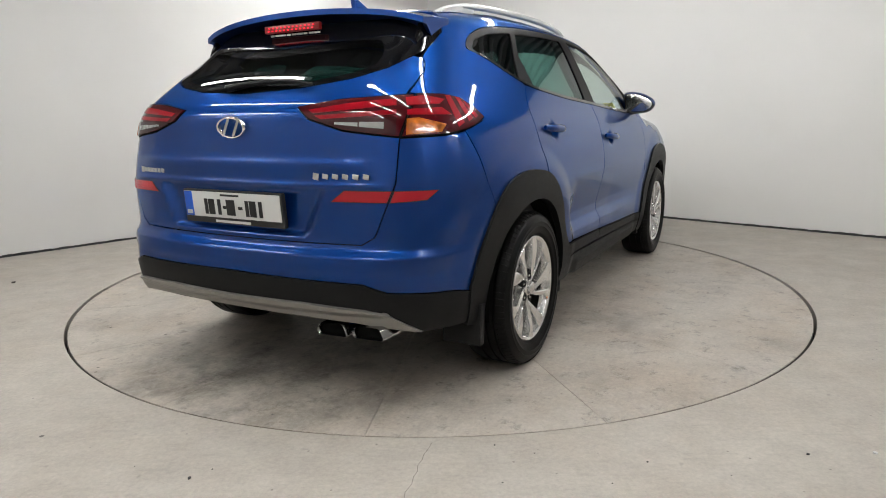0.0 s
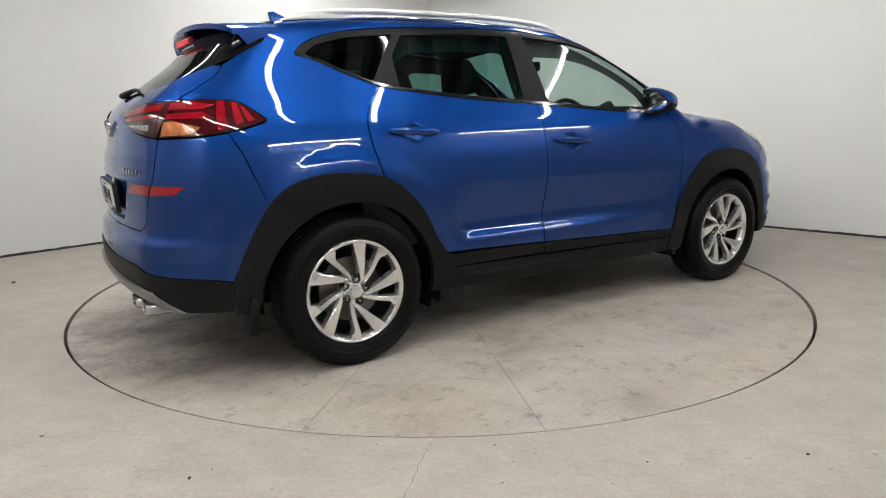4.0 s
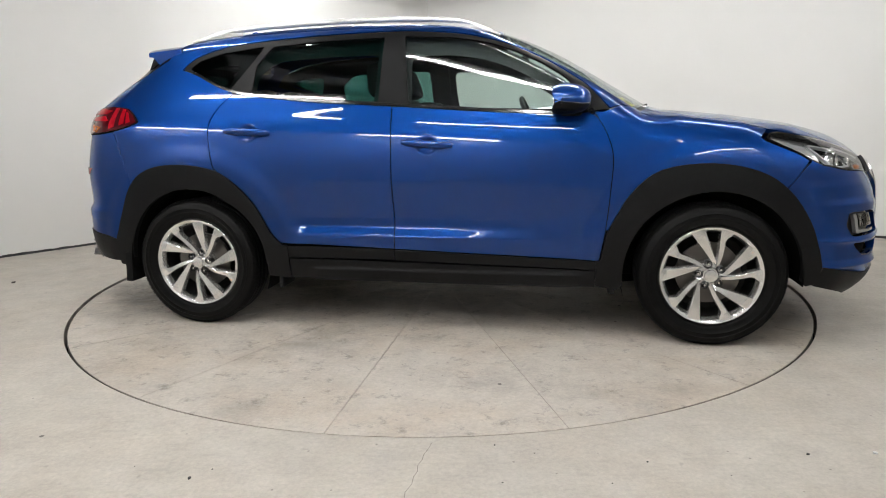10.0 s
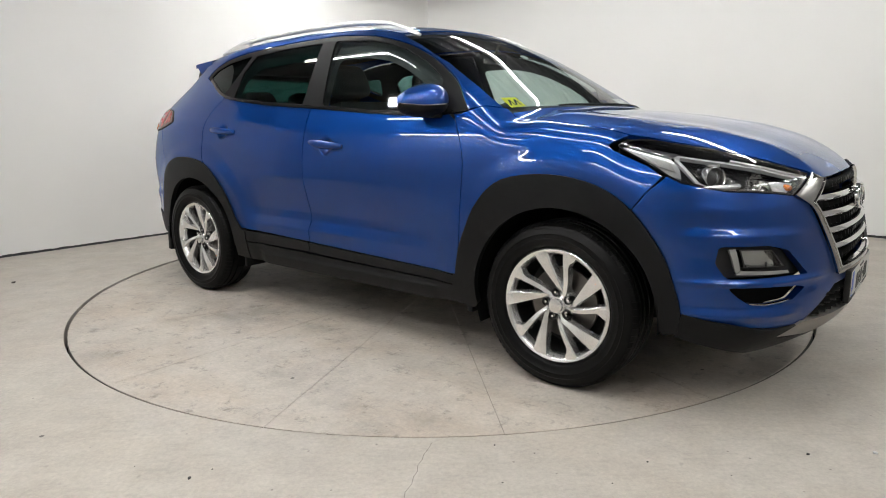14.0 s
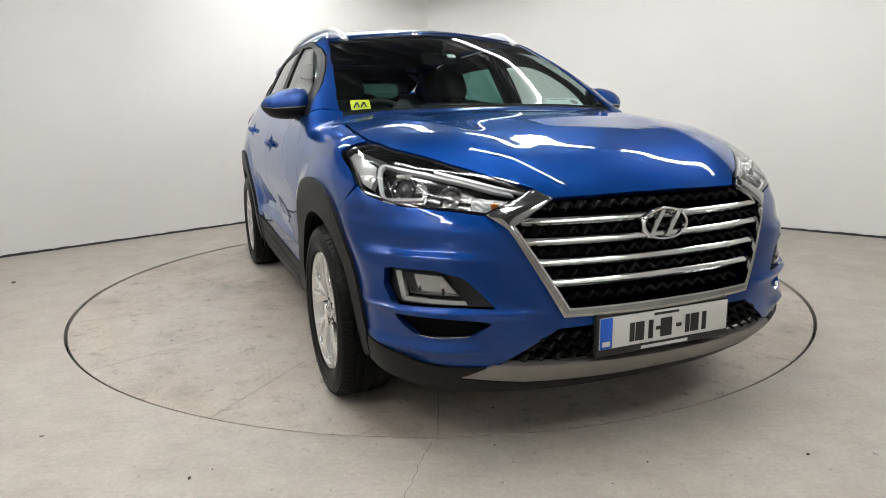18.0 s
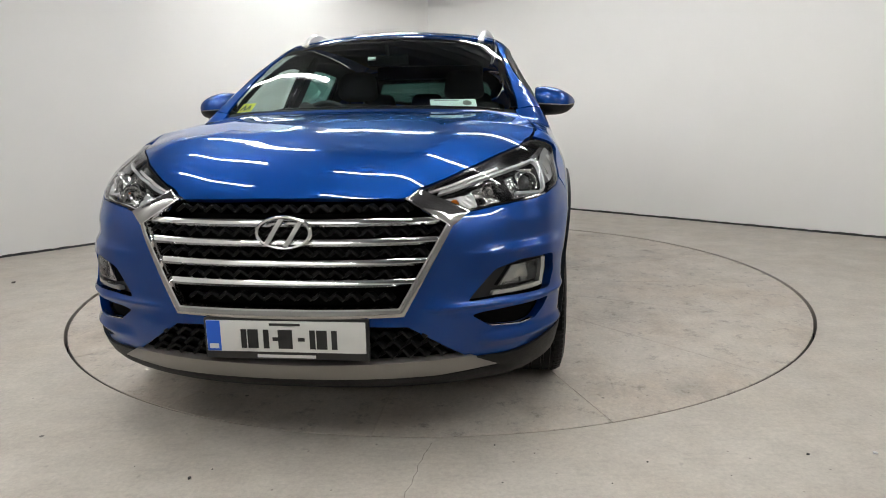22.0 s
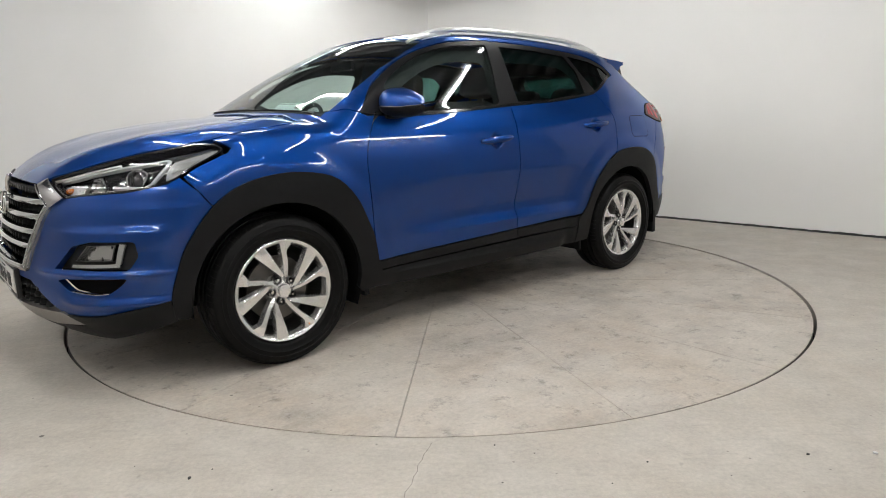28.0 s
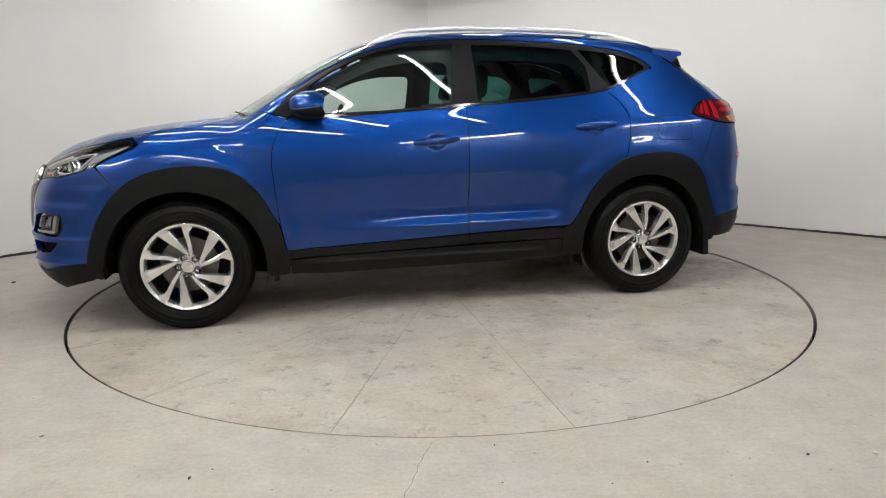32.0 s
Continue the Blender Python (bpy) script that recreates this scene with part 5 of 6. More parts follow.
def build_headlamp(s, poly):
    h = new("headlamp")
    h.parent = car
    tagged(h, "clear swept headlamp with dark bezel")

    def at(spec):
        q = bend("nose", spec)
        return q if s > 0 else flip(q)

    def front(points):
        return at([("f", y, z) for y, z in points])

    def seat(y, z, off):
        p = cast("front", [(s * y, z)])
        return Vector((p + form_normal(p) * off)[0])
    panel("lens", "nose", poly, M_LENS, h, step=0.03, off=0.001, rim=False, label="clear lens")
    panel("bezel", "nose", inset(poly, 0.001), M_GLOSSBLACK, h, step=0.03, off=-0.050, rim=False, label="gloss black bezel")
    panel("lamp_edge", "nose", poly, M_GLOSSBLACK, h, holes=[inset(poly, 0.0055)], step=0.02, off=-0.002, thick=0.045, label="black lamp edge")
    def space(points):
        return at([("p", *q) for q in points])
    # light guide: a bar under the top edge that turns down and back under the outer lamp
    bar = space([(2.099, 0.468, 0.872), (2.084, 0.477, 0.883), (1.994, 0.579, 0.914), (1.888, 0.680, 0.942), (1.746, 0.783, 0.968), (1.765, 0.783, 0.960), (1.897, 0.685, 0.935), (2.002, 0.584, 0.907), (2.058, 0.526, 0.886)])
    panel("light_guide", "nose", bar, M_GUIDE, h, step=0.012, off=-0.016, thick=0.014, label="pale light guide bar")
    leg = space([(1.748, 0.783, 0.968), (1.751, 0.804, 0.952), (1.844, 0.830, 0.867), (1.874, 0.820, 0.851), (1.970, 0.725, 0.857), (1.962, 0.722, 0.866), (1.872, 0.814, 0.860), (1.850, 0.823, 0.872), (1.765, 0.797, 0.948), (1.763, 0.783, 0.960)])
    panel("light_guide", "nose", leg, M_GUIDE, h, step=0.012, off=-0.016, thick=0.014, label="pale light guide that turns under the lamp")
    trim = space([(1.907, 0.654, 0.9445), (1.996, 0.565, 0.919), (2.043, 0.516, 0.902), (2.119, 0.419, 0.876), (2.119, 0.421, 0.872), (2.043, 0.520, 0.896), (1.996, 0.569, 0.913), (1.907, 0.660, 0.9395)])
    panel("lamp_trim", "nose", trim, M_SILVER, h, step=0.012, off=-0.012, thick=0.010, label="thin bright trim line")
    low = space([(1.862, 0.826, 0.850), (1.960, 0.752, 0.841), (2.060, 0.640, 0.832), (2.086, 0.582, 0.822), (2.086, 0.582, 0.817), (2.060, 0.640, 0.827), (1.960, 0.752, 0.836), (1.862, 0.826, 0.845)])
    panel("lamp_trim", "nose", low, M_SILVER, h, step=0.012, off=-0.014, thick=0.010)
    tip = space([(1.576, 0.822, 1.004), (1.658, 0.800, 0.987), (1.758, 0.770, 0.969), (1.747, 0.792, 0.960), (1.665, 0.812, 0.977), (1.583, 0.832, 0.995)])
    panel("lamp_trim", "nose", tip, M_CHROME, h, step=0.012, off=-0.014, thick=0.010, label="bright outer trim")
    # faceted mirror behind both lamps
    bowl = space([(1.829, 0.749, 0.944), (1.902, 0.690, 0.926), (1.990, 0.600, 0.902), (2.050, 0.540, 0.880), (2.094, 0.492, 0.866), (2.090, 0.560, 0.828), (2.040, 0.640, 0.836), (1.967, 0.729, 0.850), (1.886, 0.801, 0.862), (1.824, 0.789, 0.923)])
    panel("reflector_bowl", "nose", bowl, M_SATIN, h, step=0.009, off=-0.048, rim=False, label="mirror reflector bowl", shift=lambda v, q: 0.007 * np.cos(v[:, 0] * 70) * np.cos(v[:, 1] * 95) + 0.0012 * np.sin(v[:, 0] * 330))
    shade = space([(1.956, 0.700, 0.915), (1.985, 0.650, 0.908), (1.990, 0.680, 0.850), (1.965, 0.716, 0.852)])
    panel("lamp_divider", "nose", shade, M_GLOSSBLACK, h, step=0.02, off=-0.034, thick=0.012, label="dark divider between the lamps")
    fan = space([(2.036, 0.585, 0.878), (2.096, 0.486, 0.865), (2.094, 0.556, 0.824), (2.066, 0.604, 0.828)])
    panel("inner_reflector", "nose", fan, M_GREYLENS, h, step=0.010, off=-0.034, rim=False, label="grey faceted inner reflector", shift=lambda v, q: 0.003 * np.sin(v[:, 0] * 240) * np.sin(v[:, 1] * 300))
    p = seat(0.530, 0.848, -0.030)
    part("indicator_bulb", lathe([(0.0, 0.016), (0.008, 0.014), (0.013, 0.004), (0.013, -0.010)], 16, "X"), M_AMBER, h, "amber bulb").matrix_basis = pose(p.x, p.y, p.z, 0, 0, s * 25)
    # outer lamp: a dark projector lens in a bright ring; inner lamp: a mirror bowl with its bulb shade
    p = seat(0.762, 0.904, -0.044)
    m = pose(p.x, p.y, p.z, 0, -4, s * 34)
    r = 0.043
    part("projector_ring", lathe([(r, -0.01), (r, 0.022), (r * 0.94, 0.027), (r * 0.87, 0.024), (r * 0.80, 0.008)], 40, "X"), M_CHROME, h, "bright ring").matrix_basis = m
    part("projector", lathe([(0.0, 0.026), (r * 0.30, 0.023), (r * 0.60, 0.014), (r * 0.82, 0.0)], 32, "X"), M_SMOKE, h, "dark projector lens").matrix_basis = m
    for dz, w in ((0.98, 0.010), (-0.98, 0.010)):
        part("reflector_fin", block(0.020, r * 1.2, w, (0.006, 0, dz * (r + 0.004)), 0.003), M_CHROME, h).matrix_basis = m
    p = seat(0.640, 0.886, -0.046)
    m = pose(p.x, p.y, p.z, 0, -4, s * 24)
    r = 0.036
    part("reflector_ring", lathe([(r, 0.020), (r * 0.96, 0.022), (r * 0.80, 0.006), (r * 0.5, -0.006), (0.0, -0.010)], 36, "X"), M_CHROME, h, "bright bowl").matrix_basis = m
    part("bulb_shade", lathe([(0.0, 0.020), (0.009, 0.019), (0.012, 0.012), (0.012, -0.006)], 20, "X"), M_DARKCHROME, h, "dark bulb shade").matrix_basis = m
    # outer reflector block on the wing side
    blockp = space([(1.562, 0.826, 0.998), (1.640, 0.818, 0.980), (1.734, 0.802, 0.956), (1.778, 0.825, 0.921), (1.792, 0.846, 0.884), (1.738, 0.856, 0.899), (1.683, 0.855, 0.928), (1.604, 0.842, 0.961), (1.552, 0.829, 0.983)])
    panel("side_reflector_frame", "nose", blockp, M_GREYLENS, h, step=0.015, off=-0.018, thick=0.02, label="grey clear side block")
    facet = space([(1.650, 0.843, 0.958), (1.735, 0.818, 0.944), (1.770, 0.843, 0.908), (1.712, 0.854, 0.926)])
    panel("side_reflector", "nose", facet, M_CLEARLENS, h, step=0.02, off=-0.014, thick=0.004, label="pale side reflector")


def build_foglamp(s, fog, slot):
    f = new("fog_lamp")
    f.parent = car
    tagged(f, "rectangular fog lamp in a black surround")

    def front(points):
        q = bend("nose", [("f", y, z) for y, z in points])
        return q if s > 0 else flip(q)
    panel("surround", "nose", shrink(fog, 1.03), M_INK, f, step=0.02, off=-0.034, rim=False, label="black surround")
    p = front([(0.665, 0.570), (0.708, 0.629), (0.795, 0.634), (0.789, 0.572)])
    panel("lamp_frame", "nose", shrink(p, 1.06), M_GLOSSBLACK, f, holes=[shrink(p, 0.98)], step=0.02, off=-0.010, thick=0.03, label="black lamp frame")
    panel("reflector", "nose", p, M_SATIN, f, step=0.006, off=-0.032, rim=False, label="mirror reflector", shift=lambda v, q: 0.0024 * np.sin(v[:, 0] * 90) * np.cos(v[:, 1] * 60) + 0.0004 * np.sin(v[:, 0] * 420))
    panel("lens", "nose", shrink(p, 0.97), M_LENS, f, step=0.03, off=-0.009, rim=False)
    panel("running_light", "nose", front([(0.642, 0.541), (0.808, 0.545), (0.800, 0.559), (0.648, 0.553)]), M_CLEARLENS, f, step=0.012, off=-0.006, thick=0.02, label="silver running light strip")
    panel("running_light", "nose", front([(0.800, 0.561), (0.809, 0.547), (0.819, 0.636), (0.806, 0.638)]), M_CLEARLENS, f, step=0.012, off=-0.006, thick=0.02, label="silver upright running light strip")
    panel("lower_slot", "nose", shrink(slot, 1.03), M_VOID, car, step=0.02, off=-0.040, rim=False, label="black lower bumper slot")
    panel("slot_lip", "nose", front([(0.636, 0.444), (0.735, 0.4345), (0.778, 0.4395), (0.778, 0.434), (0.735, 0.429), (0.636, 0.438)]), M_CHROME, car, step=0.012, off=-0.004, thick=0.01, label="thin bright lip of the bumper slot")


def build_plate(x, s, y, z):
    """A registration plate in its black holder; the writing is plain bars."""
    p = new("number_plate")
    p.parent = car
    tagged(p, "white number plate with blue band in a black holder")
    p.matrix_basis = pose(x, y, z, 0, 0 if s > 0 else 4, 0 if s > 0 else 180)
    part("holder", block(0.022, 0.534, 0.134, (0, 0, -0.004), 0.006), M_INK, p, "black holder")
    part("plate", block(0.004, 0.516, 0.102, (0.0125, 0, 0.006), 0.0015), M_WHITE, p, "white plate")
    part("blue_band", block(0.0045, 0.046, 0.100, (0.0128, -0.234, 0.006), 0.001), M_PLATEBLUE, p, "blue band")
    at = pose(0.0147, 0, 0)
    for i, (a, w) in enumerate(((-0.135, 0.018), (-0.105, 0.034), (-0.062, 0.018), (-0.030, 0.022), (0.0, 0.046), (0.052, 0.022), (0.088, 0.018), (0.118, 0.034), (0.158, 0.018))):
        tall = 0.012 if i in (3, 5) else 0.062
        part("mark", block(0.0015, w, tall, (0.0003, a, -0.002), 0.0), M_INK, p, smooth=False).matrix_basis = at
    part("small_mark", block(0.0015, 0.10, 0.008, (0.0003, 0.0, 0.046), 0.0), M_INK, p, smooth=False).matrix_basis = at
    part("small_mark", block(0.0015, 0.030, 0.016, (0.0006, -0.234, -0.028), 0.0), M_WHITE, p, smooth=False).matrix_basis = at
    part("holder_mark", block(0.0015, 0.19, 0.010, (-0.0035, 0.0, -0.060), 0.0), M_WHITE, p, "pale bar of small lettering", smooth=False).matrix_basis = at


def build_tail():
    lamp_in = [("f", 0.303, 1.150), ("f", 0.46, 1.172), ("f", 0.700, 1.186), ("f", 0.700, 1.040), ("f", 0.50, 1.066), ("f", 0.36, 1.108)]
    gate = [("f", 0.0, 0.662), ("f", 0.58, 0.662), ("f", 0.628, 0.690), ("f", 0.700, 0.88), ("f", 0.700, 1.036), ("f", 0.50, 1.061), ("f", 0.355, 1.104), ("f", 0.296, 1.150), ("f", 0.46, 1.177), ("f", 0.680, 1.190), ("p", -1.966, 0.681, 1.202), ("p", -1.893, 0.676, 1.245), ("p", -1.832, 0.667, 1.281), ("p", -1.793, 0.645, 1.315), ("p", -1.782, 0.630, 1.332), ("p", -1.806, 0.604, 1.336), ("p", -1.922, 0.564, 1.287), ("p", -2.001, 0.456, 1.249), ("p", -2.058, 0.268, 1.221), ("f", 0.0, 1.207)]
    g = bend("tail", gate)

    def recess(v, p):
        s, z = np.abs(p[:, 1]), p[:, 2]
        d = -0.030 * step01(0.46 - 0.5 * (0.86 - z), 0.40 - 0.5 * (0.86 - z), s) * step01(0.680, 0.700, z) * step01(0.860, 0.852, z)
        d += ramp(z, 0.880, 0.022, 0.31, 0.010) * step01(0.70, 0.56, s)
        d += ramp(z, 0.960, 0.030, 0.27, 0.060) * step01(0.66, 0.50, s)
        return d
    gate_ob = panel("tailgate", "tail", g + flip(g)[-2:0:-1], M_BLUE, car, step=0.016, thick=0.02, shift=recess)
    glass = [("f", 0.0, 1.211), ("p", -2.058, 0.268, 1.225), ("p", -2.001, 0.456, 1.253), ("p", -1.920, 0.563, 1.291), ("p", -1.804, 0.604, 1.340), ("p", -1.714, 0.619, 1.376), ("p", -1.588, 0.611, 1.448), ("p", -1.556, 0.585, 1.485), ("f", 0.50, 1.500), ("f", 0.0, 1.497)]
    w = bend("tail", glass)
    inner = [("f", 0.0, 1.232), ("f", 0.27, 1.246), ("f", 0.44, 1.275), ("f", 0.52, 1.31), ("f", 0.47, 1.41), ("f", 0.0, 1.42)]
    wi = bend("tail", inner)
    wi = rounded(wi + flip(wi)[-2:0:-1], 0.05)
    panel("rear_window_edge", "tail", w + flip(w)[-2:0:-1], M_FRIT, gate_ob, holes=[wi], step=0.03, off=-0.002, label="black edge of the rear window")
    panel("rear_window", "tail", wi, M_DARKGLASS, gate_ob, step=0.05, off=-0.003, rim=False, label="dark tinted rear window")
    # bumper
    b = [("f", 0.0, 0.658), ("f", 0.583, 0.658), ("f", 0.632, 0.688), ("f", 0.704, 0.88), ("f", 0.704, 1.034), ("s", -1.93, 1.040), ("s", -1.824, 1.054), ("s", -1.7785, 0.964), ("s", -1.7080, 0.780), ("s", -1.700, 0.760), ("s", -1.788, 0.600), ("s", -1.832, 0.452), ("s", -1.93, 0.472), ("f", 0.76, 0.488), ("f", 0.685, 0.495), ("f", 0.60, 0.525), ("f", 0.0, 0.534)]
    bp = bend("tail", b)

    def swell(v, p):
        z = p[:, 2]
        return ramp(z, 0.628, 0.030, 0.36, 0.06) * step01(0.90, 0.78, np.abs(p[:, 1]))
    panel("rear_bumper", "tail", bp + flip(bp)[-2:0:-1], M_BLUE, car, step=0.016, thick=0.02, shift=swell)
    lo = [("f", 0.0, 0.530), ("f", 0.60, 0.521), ("f", 0.685, 0.491), ("f", 0.76, 0.484), ("s", -1.93, 0.468), ("s", -1.836, 0.448), ("s", -1.855, 0.33), ("f", 0.745, 0.332), ("f", 0.60, 0.374), ("f", 0.0, 0.384)]
    lp = bend("tail", lo)
    panel("lower_rear_bumper", "tail", lp + flip(lp)[-2:0:-1], M_BLACK, car, step=0.03, off=0.006, thick=0.03, label="matt black lower rear bumper")
    sk = [("f", 0.0, 0.438), ("f", 0.35, 0.441), ("f", 0.60, 0.430), ("f", 0.67, 0.416), ("f", 0.755, 0.334), ("f", 0.66, 0.362), ("f", 0.56, 0.378), ("f", 0.35, 0.388), ("f", 0.0, 0.388)]
    kp = bend("tail", sk)
    panel("rear_skid_plate", "tail", kp + flip(kp)[-2:0:-1], M_SKID, car, step=0.012, off=0.013, thick=0.03, shift=lambda v, p: 0.009 * step01(0.410, 0.418, v[:, 1]), label="silver rear skid strip")
    for s in (1, -1):
        sg = (lambda q: q) if s > 0 else flip
        t = new("tail_lamp")
        t.parent = car
        tagged(t, "swept red tail lamp with amber indicator")
        pin = bend("tail", lamp_in)
        panel("lamp_base", "tail", sg(inset(pin, -0.002)), M_VOID, t, step=0.02, off=0.002, thick=0.012, label="black lamp edge")
        panel("inner_lamp", "tail", sg(inset(pin, 0.002)), M_REDLENS, t, step=0.02, off=0.006, thick=0.02)
        out = bend("tail", [("f", 0.706, 1.186), ("s", -1.95, 1.189), ("s", -1.85, 1.189), ("s", -1.757, 1.177), ("s", -1.703, 1.141), ("s", -1.670, 1.104), ("s", -1.742, 1.079), ("s", -1.82, 1.061), ("s", -1.93, 1.046), ("f", 0.706, 1.040)])
        panel("lamp_base", "tail", sg(inset(out, -0.002)), M_VOID, t, step=0.02, off=0.002, thick=0.012, label="black lamp edge")
        panel("outer_lamp", "tail", sg(inset(out, 0.002)), M_REDLENS, t, step=0.02, off=0.006, thick=0.02)
        def lens_piece(name, pts, mat, label="", off=0.008):
            panel(name, "tail", sg(bend("tail", [("p", *q) for q in pts])), mat, t, step=0.015, off=off, thick=0.005, label=label)
        lens_piece("dark_band", [(-2.132, 0.390, 1.100), (-2.055, 0.685, 1.108), (-2.074, 0.690, 1.046), (-2.100, 0.600, 1.056), (-2.125, 0.480, 1.077)], M_DARKRED, "dark red lower lens")
        lens_piece("red_band", [(-2.129, 0.358, 1.137), (-2.093, 0.520, 1.157), (-2.022, 0.665, 1.169), (-2.040, 0.675, 1.146), (-2.132, 0.378, 1.125)], M_BRIGHTRED, "bright red upper band")
        lens_piece("red_band", [(-2.133, 0.385, 1.117), (-2.046, 0.679, 1.132), (-2.053, 0.683, 1.117), (-2.132, 0.412, 1.105)], M_BRIGHTRED)
        lens_piece("red_band", [(-2.004, 0.690, 1.172), (-1.934, 0.723, 1.180), (-1.858, 0.763, 1.167), (-1.898, 0.766, 1.150), (-2.016, 0.702, 1.146)], M_BRIGHTRED)
        lens_piece("red_band", [(-2.020, 0.705, 1.132), (-1.900, 0.775, 1.138), (-1.870, 0.800, 1.112), (-2.030, 0.712, 1.114)], M_BRIGHTRED)
        for y0, y1 in ((0.470, 0.560), (0.566, 0.650)):
            rev = bend("tail", [("f", y0, 1.093), ("f", y1, 1.091), ("f", y1, 1.068 + 0.10 * (0.65 - y1)), ("f", y0, 1.068 + 0.10 * (0.65 - y0))])
            panel("reversing_light", "tail", sg(rev), M_CLEARLENS, t, step=0.006, off=0.011, thick=0.005, shift=lambda v, p: 0.0012 * np.sin(v[:, 0] * 900), label="clear ribbed reversing light")
        lens_piece("amber_light", [(-2.035, 0.712, 1.100), (-2.004, 0.742, 1.103), (-1.920, 0.803, 1.079), (-1.950, 0.800, 1.052), (-2.050, 0.718, 1.046)], M_AMBER, "amber indicator lens", 0.010)
        for pts in ([(-1.837, 0.754, 1.182), (-1.812, 0.760, 1.183), (-1.820, 0.826, 1.083), (-1.860, 0.824, 1.068)], [(-1.786, 0.769, 1.177), (-1.766, 0.775, 1.174), (-1.757, 0.829, 1.099), (-1.788, 0.830, 1.087)], [(-1.755, 0.785, 1.161), (-1.742, 0.793, 1.155), (-1.715, 0.831, 1.106), (-1.741, 0.832, 1.098)]):
            lens_piece("light_fin", pts, M_BRIGHTRED, "bright red fin", 0.0075)
        # low reflectors
        for a in ([(0.470, 0.815), (0.520, 0.853), (0.690, 0.853), (0.676, 0.815)], [(0.688, 0.815), (0.700, 0.853), (0.815, 0.853), (0.790, 0.822)]):
            rp = bend("tail", [("f", y, z) for y, z in a])
            panel("reflector_edge", "tail", sg(inset(rp, -0.003)), M_INK, car, step=0.02, off=0.002, thick=0.006, label="black edge of the reflector")
            panel("rear_reflector", "tail", sg(rp), M_REFLECTOR, car, step=0.02, off=0.004, thick=0.010, label="red rear reflector")
    build_plate(-2.196, -1, -0.003, 0.776)
    p = cast("rear", [(0.0, 1.078)])
    badge(car, Vector((p + form_normal(p) * 0.012)[0]), -1, 0.075, 0.042, 8)
    # model names as plain bars
    for y0, w, n in ((-0.385, 0.235, 6), (0.615, 0.20, 7)):
        e = new("name_badge")
        e.parent = car
        tagged(e, "chrome lettering drawn as plain bars")
        for i in range(n):
            y = y0 - w * (i + 0.5) / n if y0 < 0 else y0 - w * (i + 0.5) / n
            q = cast("rear", [(y, 0.903)])
            q = (q + form_normal(q) * 0.004)[0]
            part("badge_mark", block(0.005, w / n * 0.70, 0.019 if i else 0.025, (q[0], q[1], q[2]), 0.0015, Matrix.Rotation(radians(8), 4, "X")), M_CHROME, e)
    # high brake lamp under the spoiler lip
    hb = part("high_brake_lamp", block(0.02, 0.30, 0.030, (-1.790, 0.0, 1.486), 0.003), M_BRAKE, car, "dim red high brake strip")
    for i in range(24):
        part("diode", block(0.004, 0.008, 0.005, (-1.801, (i % 12 - 5.5) * 0.022 + 0.005 * (i // 12), 1.491 - 0.012 * (i // 12)), 0.0), M_DIODE, hb, smooth=False)
    stick = new("window_sticker")
    stick.parent = car
    tagged(stick, "row of small pale marks on the rear window")
    for i in range(9):
        part("sticker_mark", block(0.002, 0.020 + 0.006 * (i % 3), 0.008, (float(cast("rear", [(0.125 - 0.031 * i, 1.462)])[0][0]) - 0.006, 0.125 - 0.031 * i, 1.462), 0.0), M_WHITE, stick)
    # rear wiper
    part("rear_wiper", rod([(float(cast("rear", [(0.10 - 0.42 * i / 8, 1.232 + 0.02 * math.sin(i / 8 * 3))])[0][0]) - 0.022, 0.10 - 0.42 * i / 8, 1.232 + 0.02 * math.sin(i / 8 * 3)) for i in range(9)], [0.022, 0.020, 0.016, 0.014, 0.012, 0.011, 0.010, 0.009, 0.006], 10, 0.7), M_BLACK, car, "black rear wiper")
    # twin exhaust tips, right side
    for k, y in enumerate((-0.455, -0.605)):
        tip = new("exhaust_tip")
        tip.parent = car
        tagged(tip, "squared chrome exhaust tip")
        o = rounded([(y - 0.078, 0.318), (y + 0.062, 0.312), (y + 0.072, 0.334), (y + 0.048, 0.362), (y - 0.058, 0.366)], 0.014)
        bm = bmesh.new()
        oi = shrink(o, 0.86)
        rr = [[bm.verts.new((x, p[0], p[1])) for p in q] for x, q in ((-1.95, o), (-2.185 + 0.02 * k, o), (-2.192 + 0.02 * k, shrink(o, 0.95)), (-2.185 + 0.02 * k, oi), (-2.02, oi))]
        for a, c in zip(rr, rr[1:]):
            for i in range(len(o)):
                bm.faces.new((a[i], a[(i + 1) % len(o)], c[(i + 1) % len(o)], c[i]))
        bm.faces.new(rr[-1])
        part("tip_sleeve", bm, M_DARKCHROME, tip)
        part("tip_bore", prism(shrink(o, 0.85), 0.004, 0, "YZ", -2.172 + 0.02 * k), M_VOID, tip)


def build_under():
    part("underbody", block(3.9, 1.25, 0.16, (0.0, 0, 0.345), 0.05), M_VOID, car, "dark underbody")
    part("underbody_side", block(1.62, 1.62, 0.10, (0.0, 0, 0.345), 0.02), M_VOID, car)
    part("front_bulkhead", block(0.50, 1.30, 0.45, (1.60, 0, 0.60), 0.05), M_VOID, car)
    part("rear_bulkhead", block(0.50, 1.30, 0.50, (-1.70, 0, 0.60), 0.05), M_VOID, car)


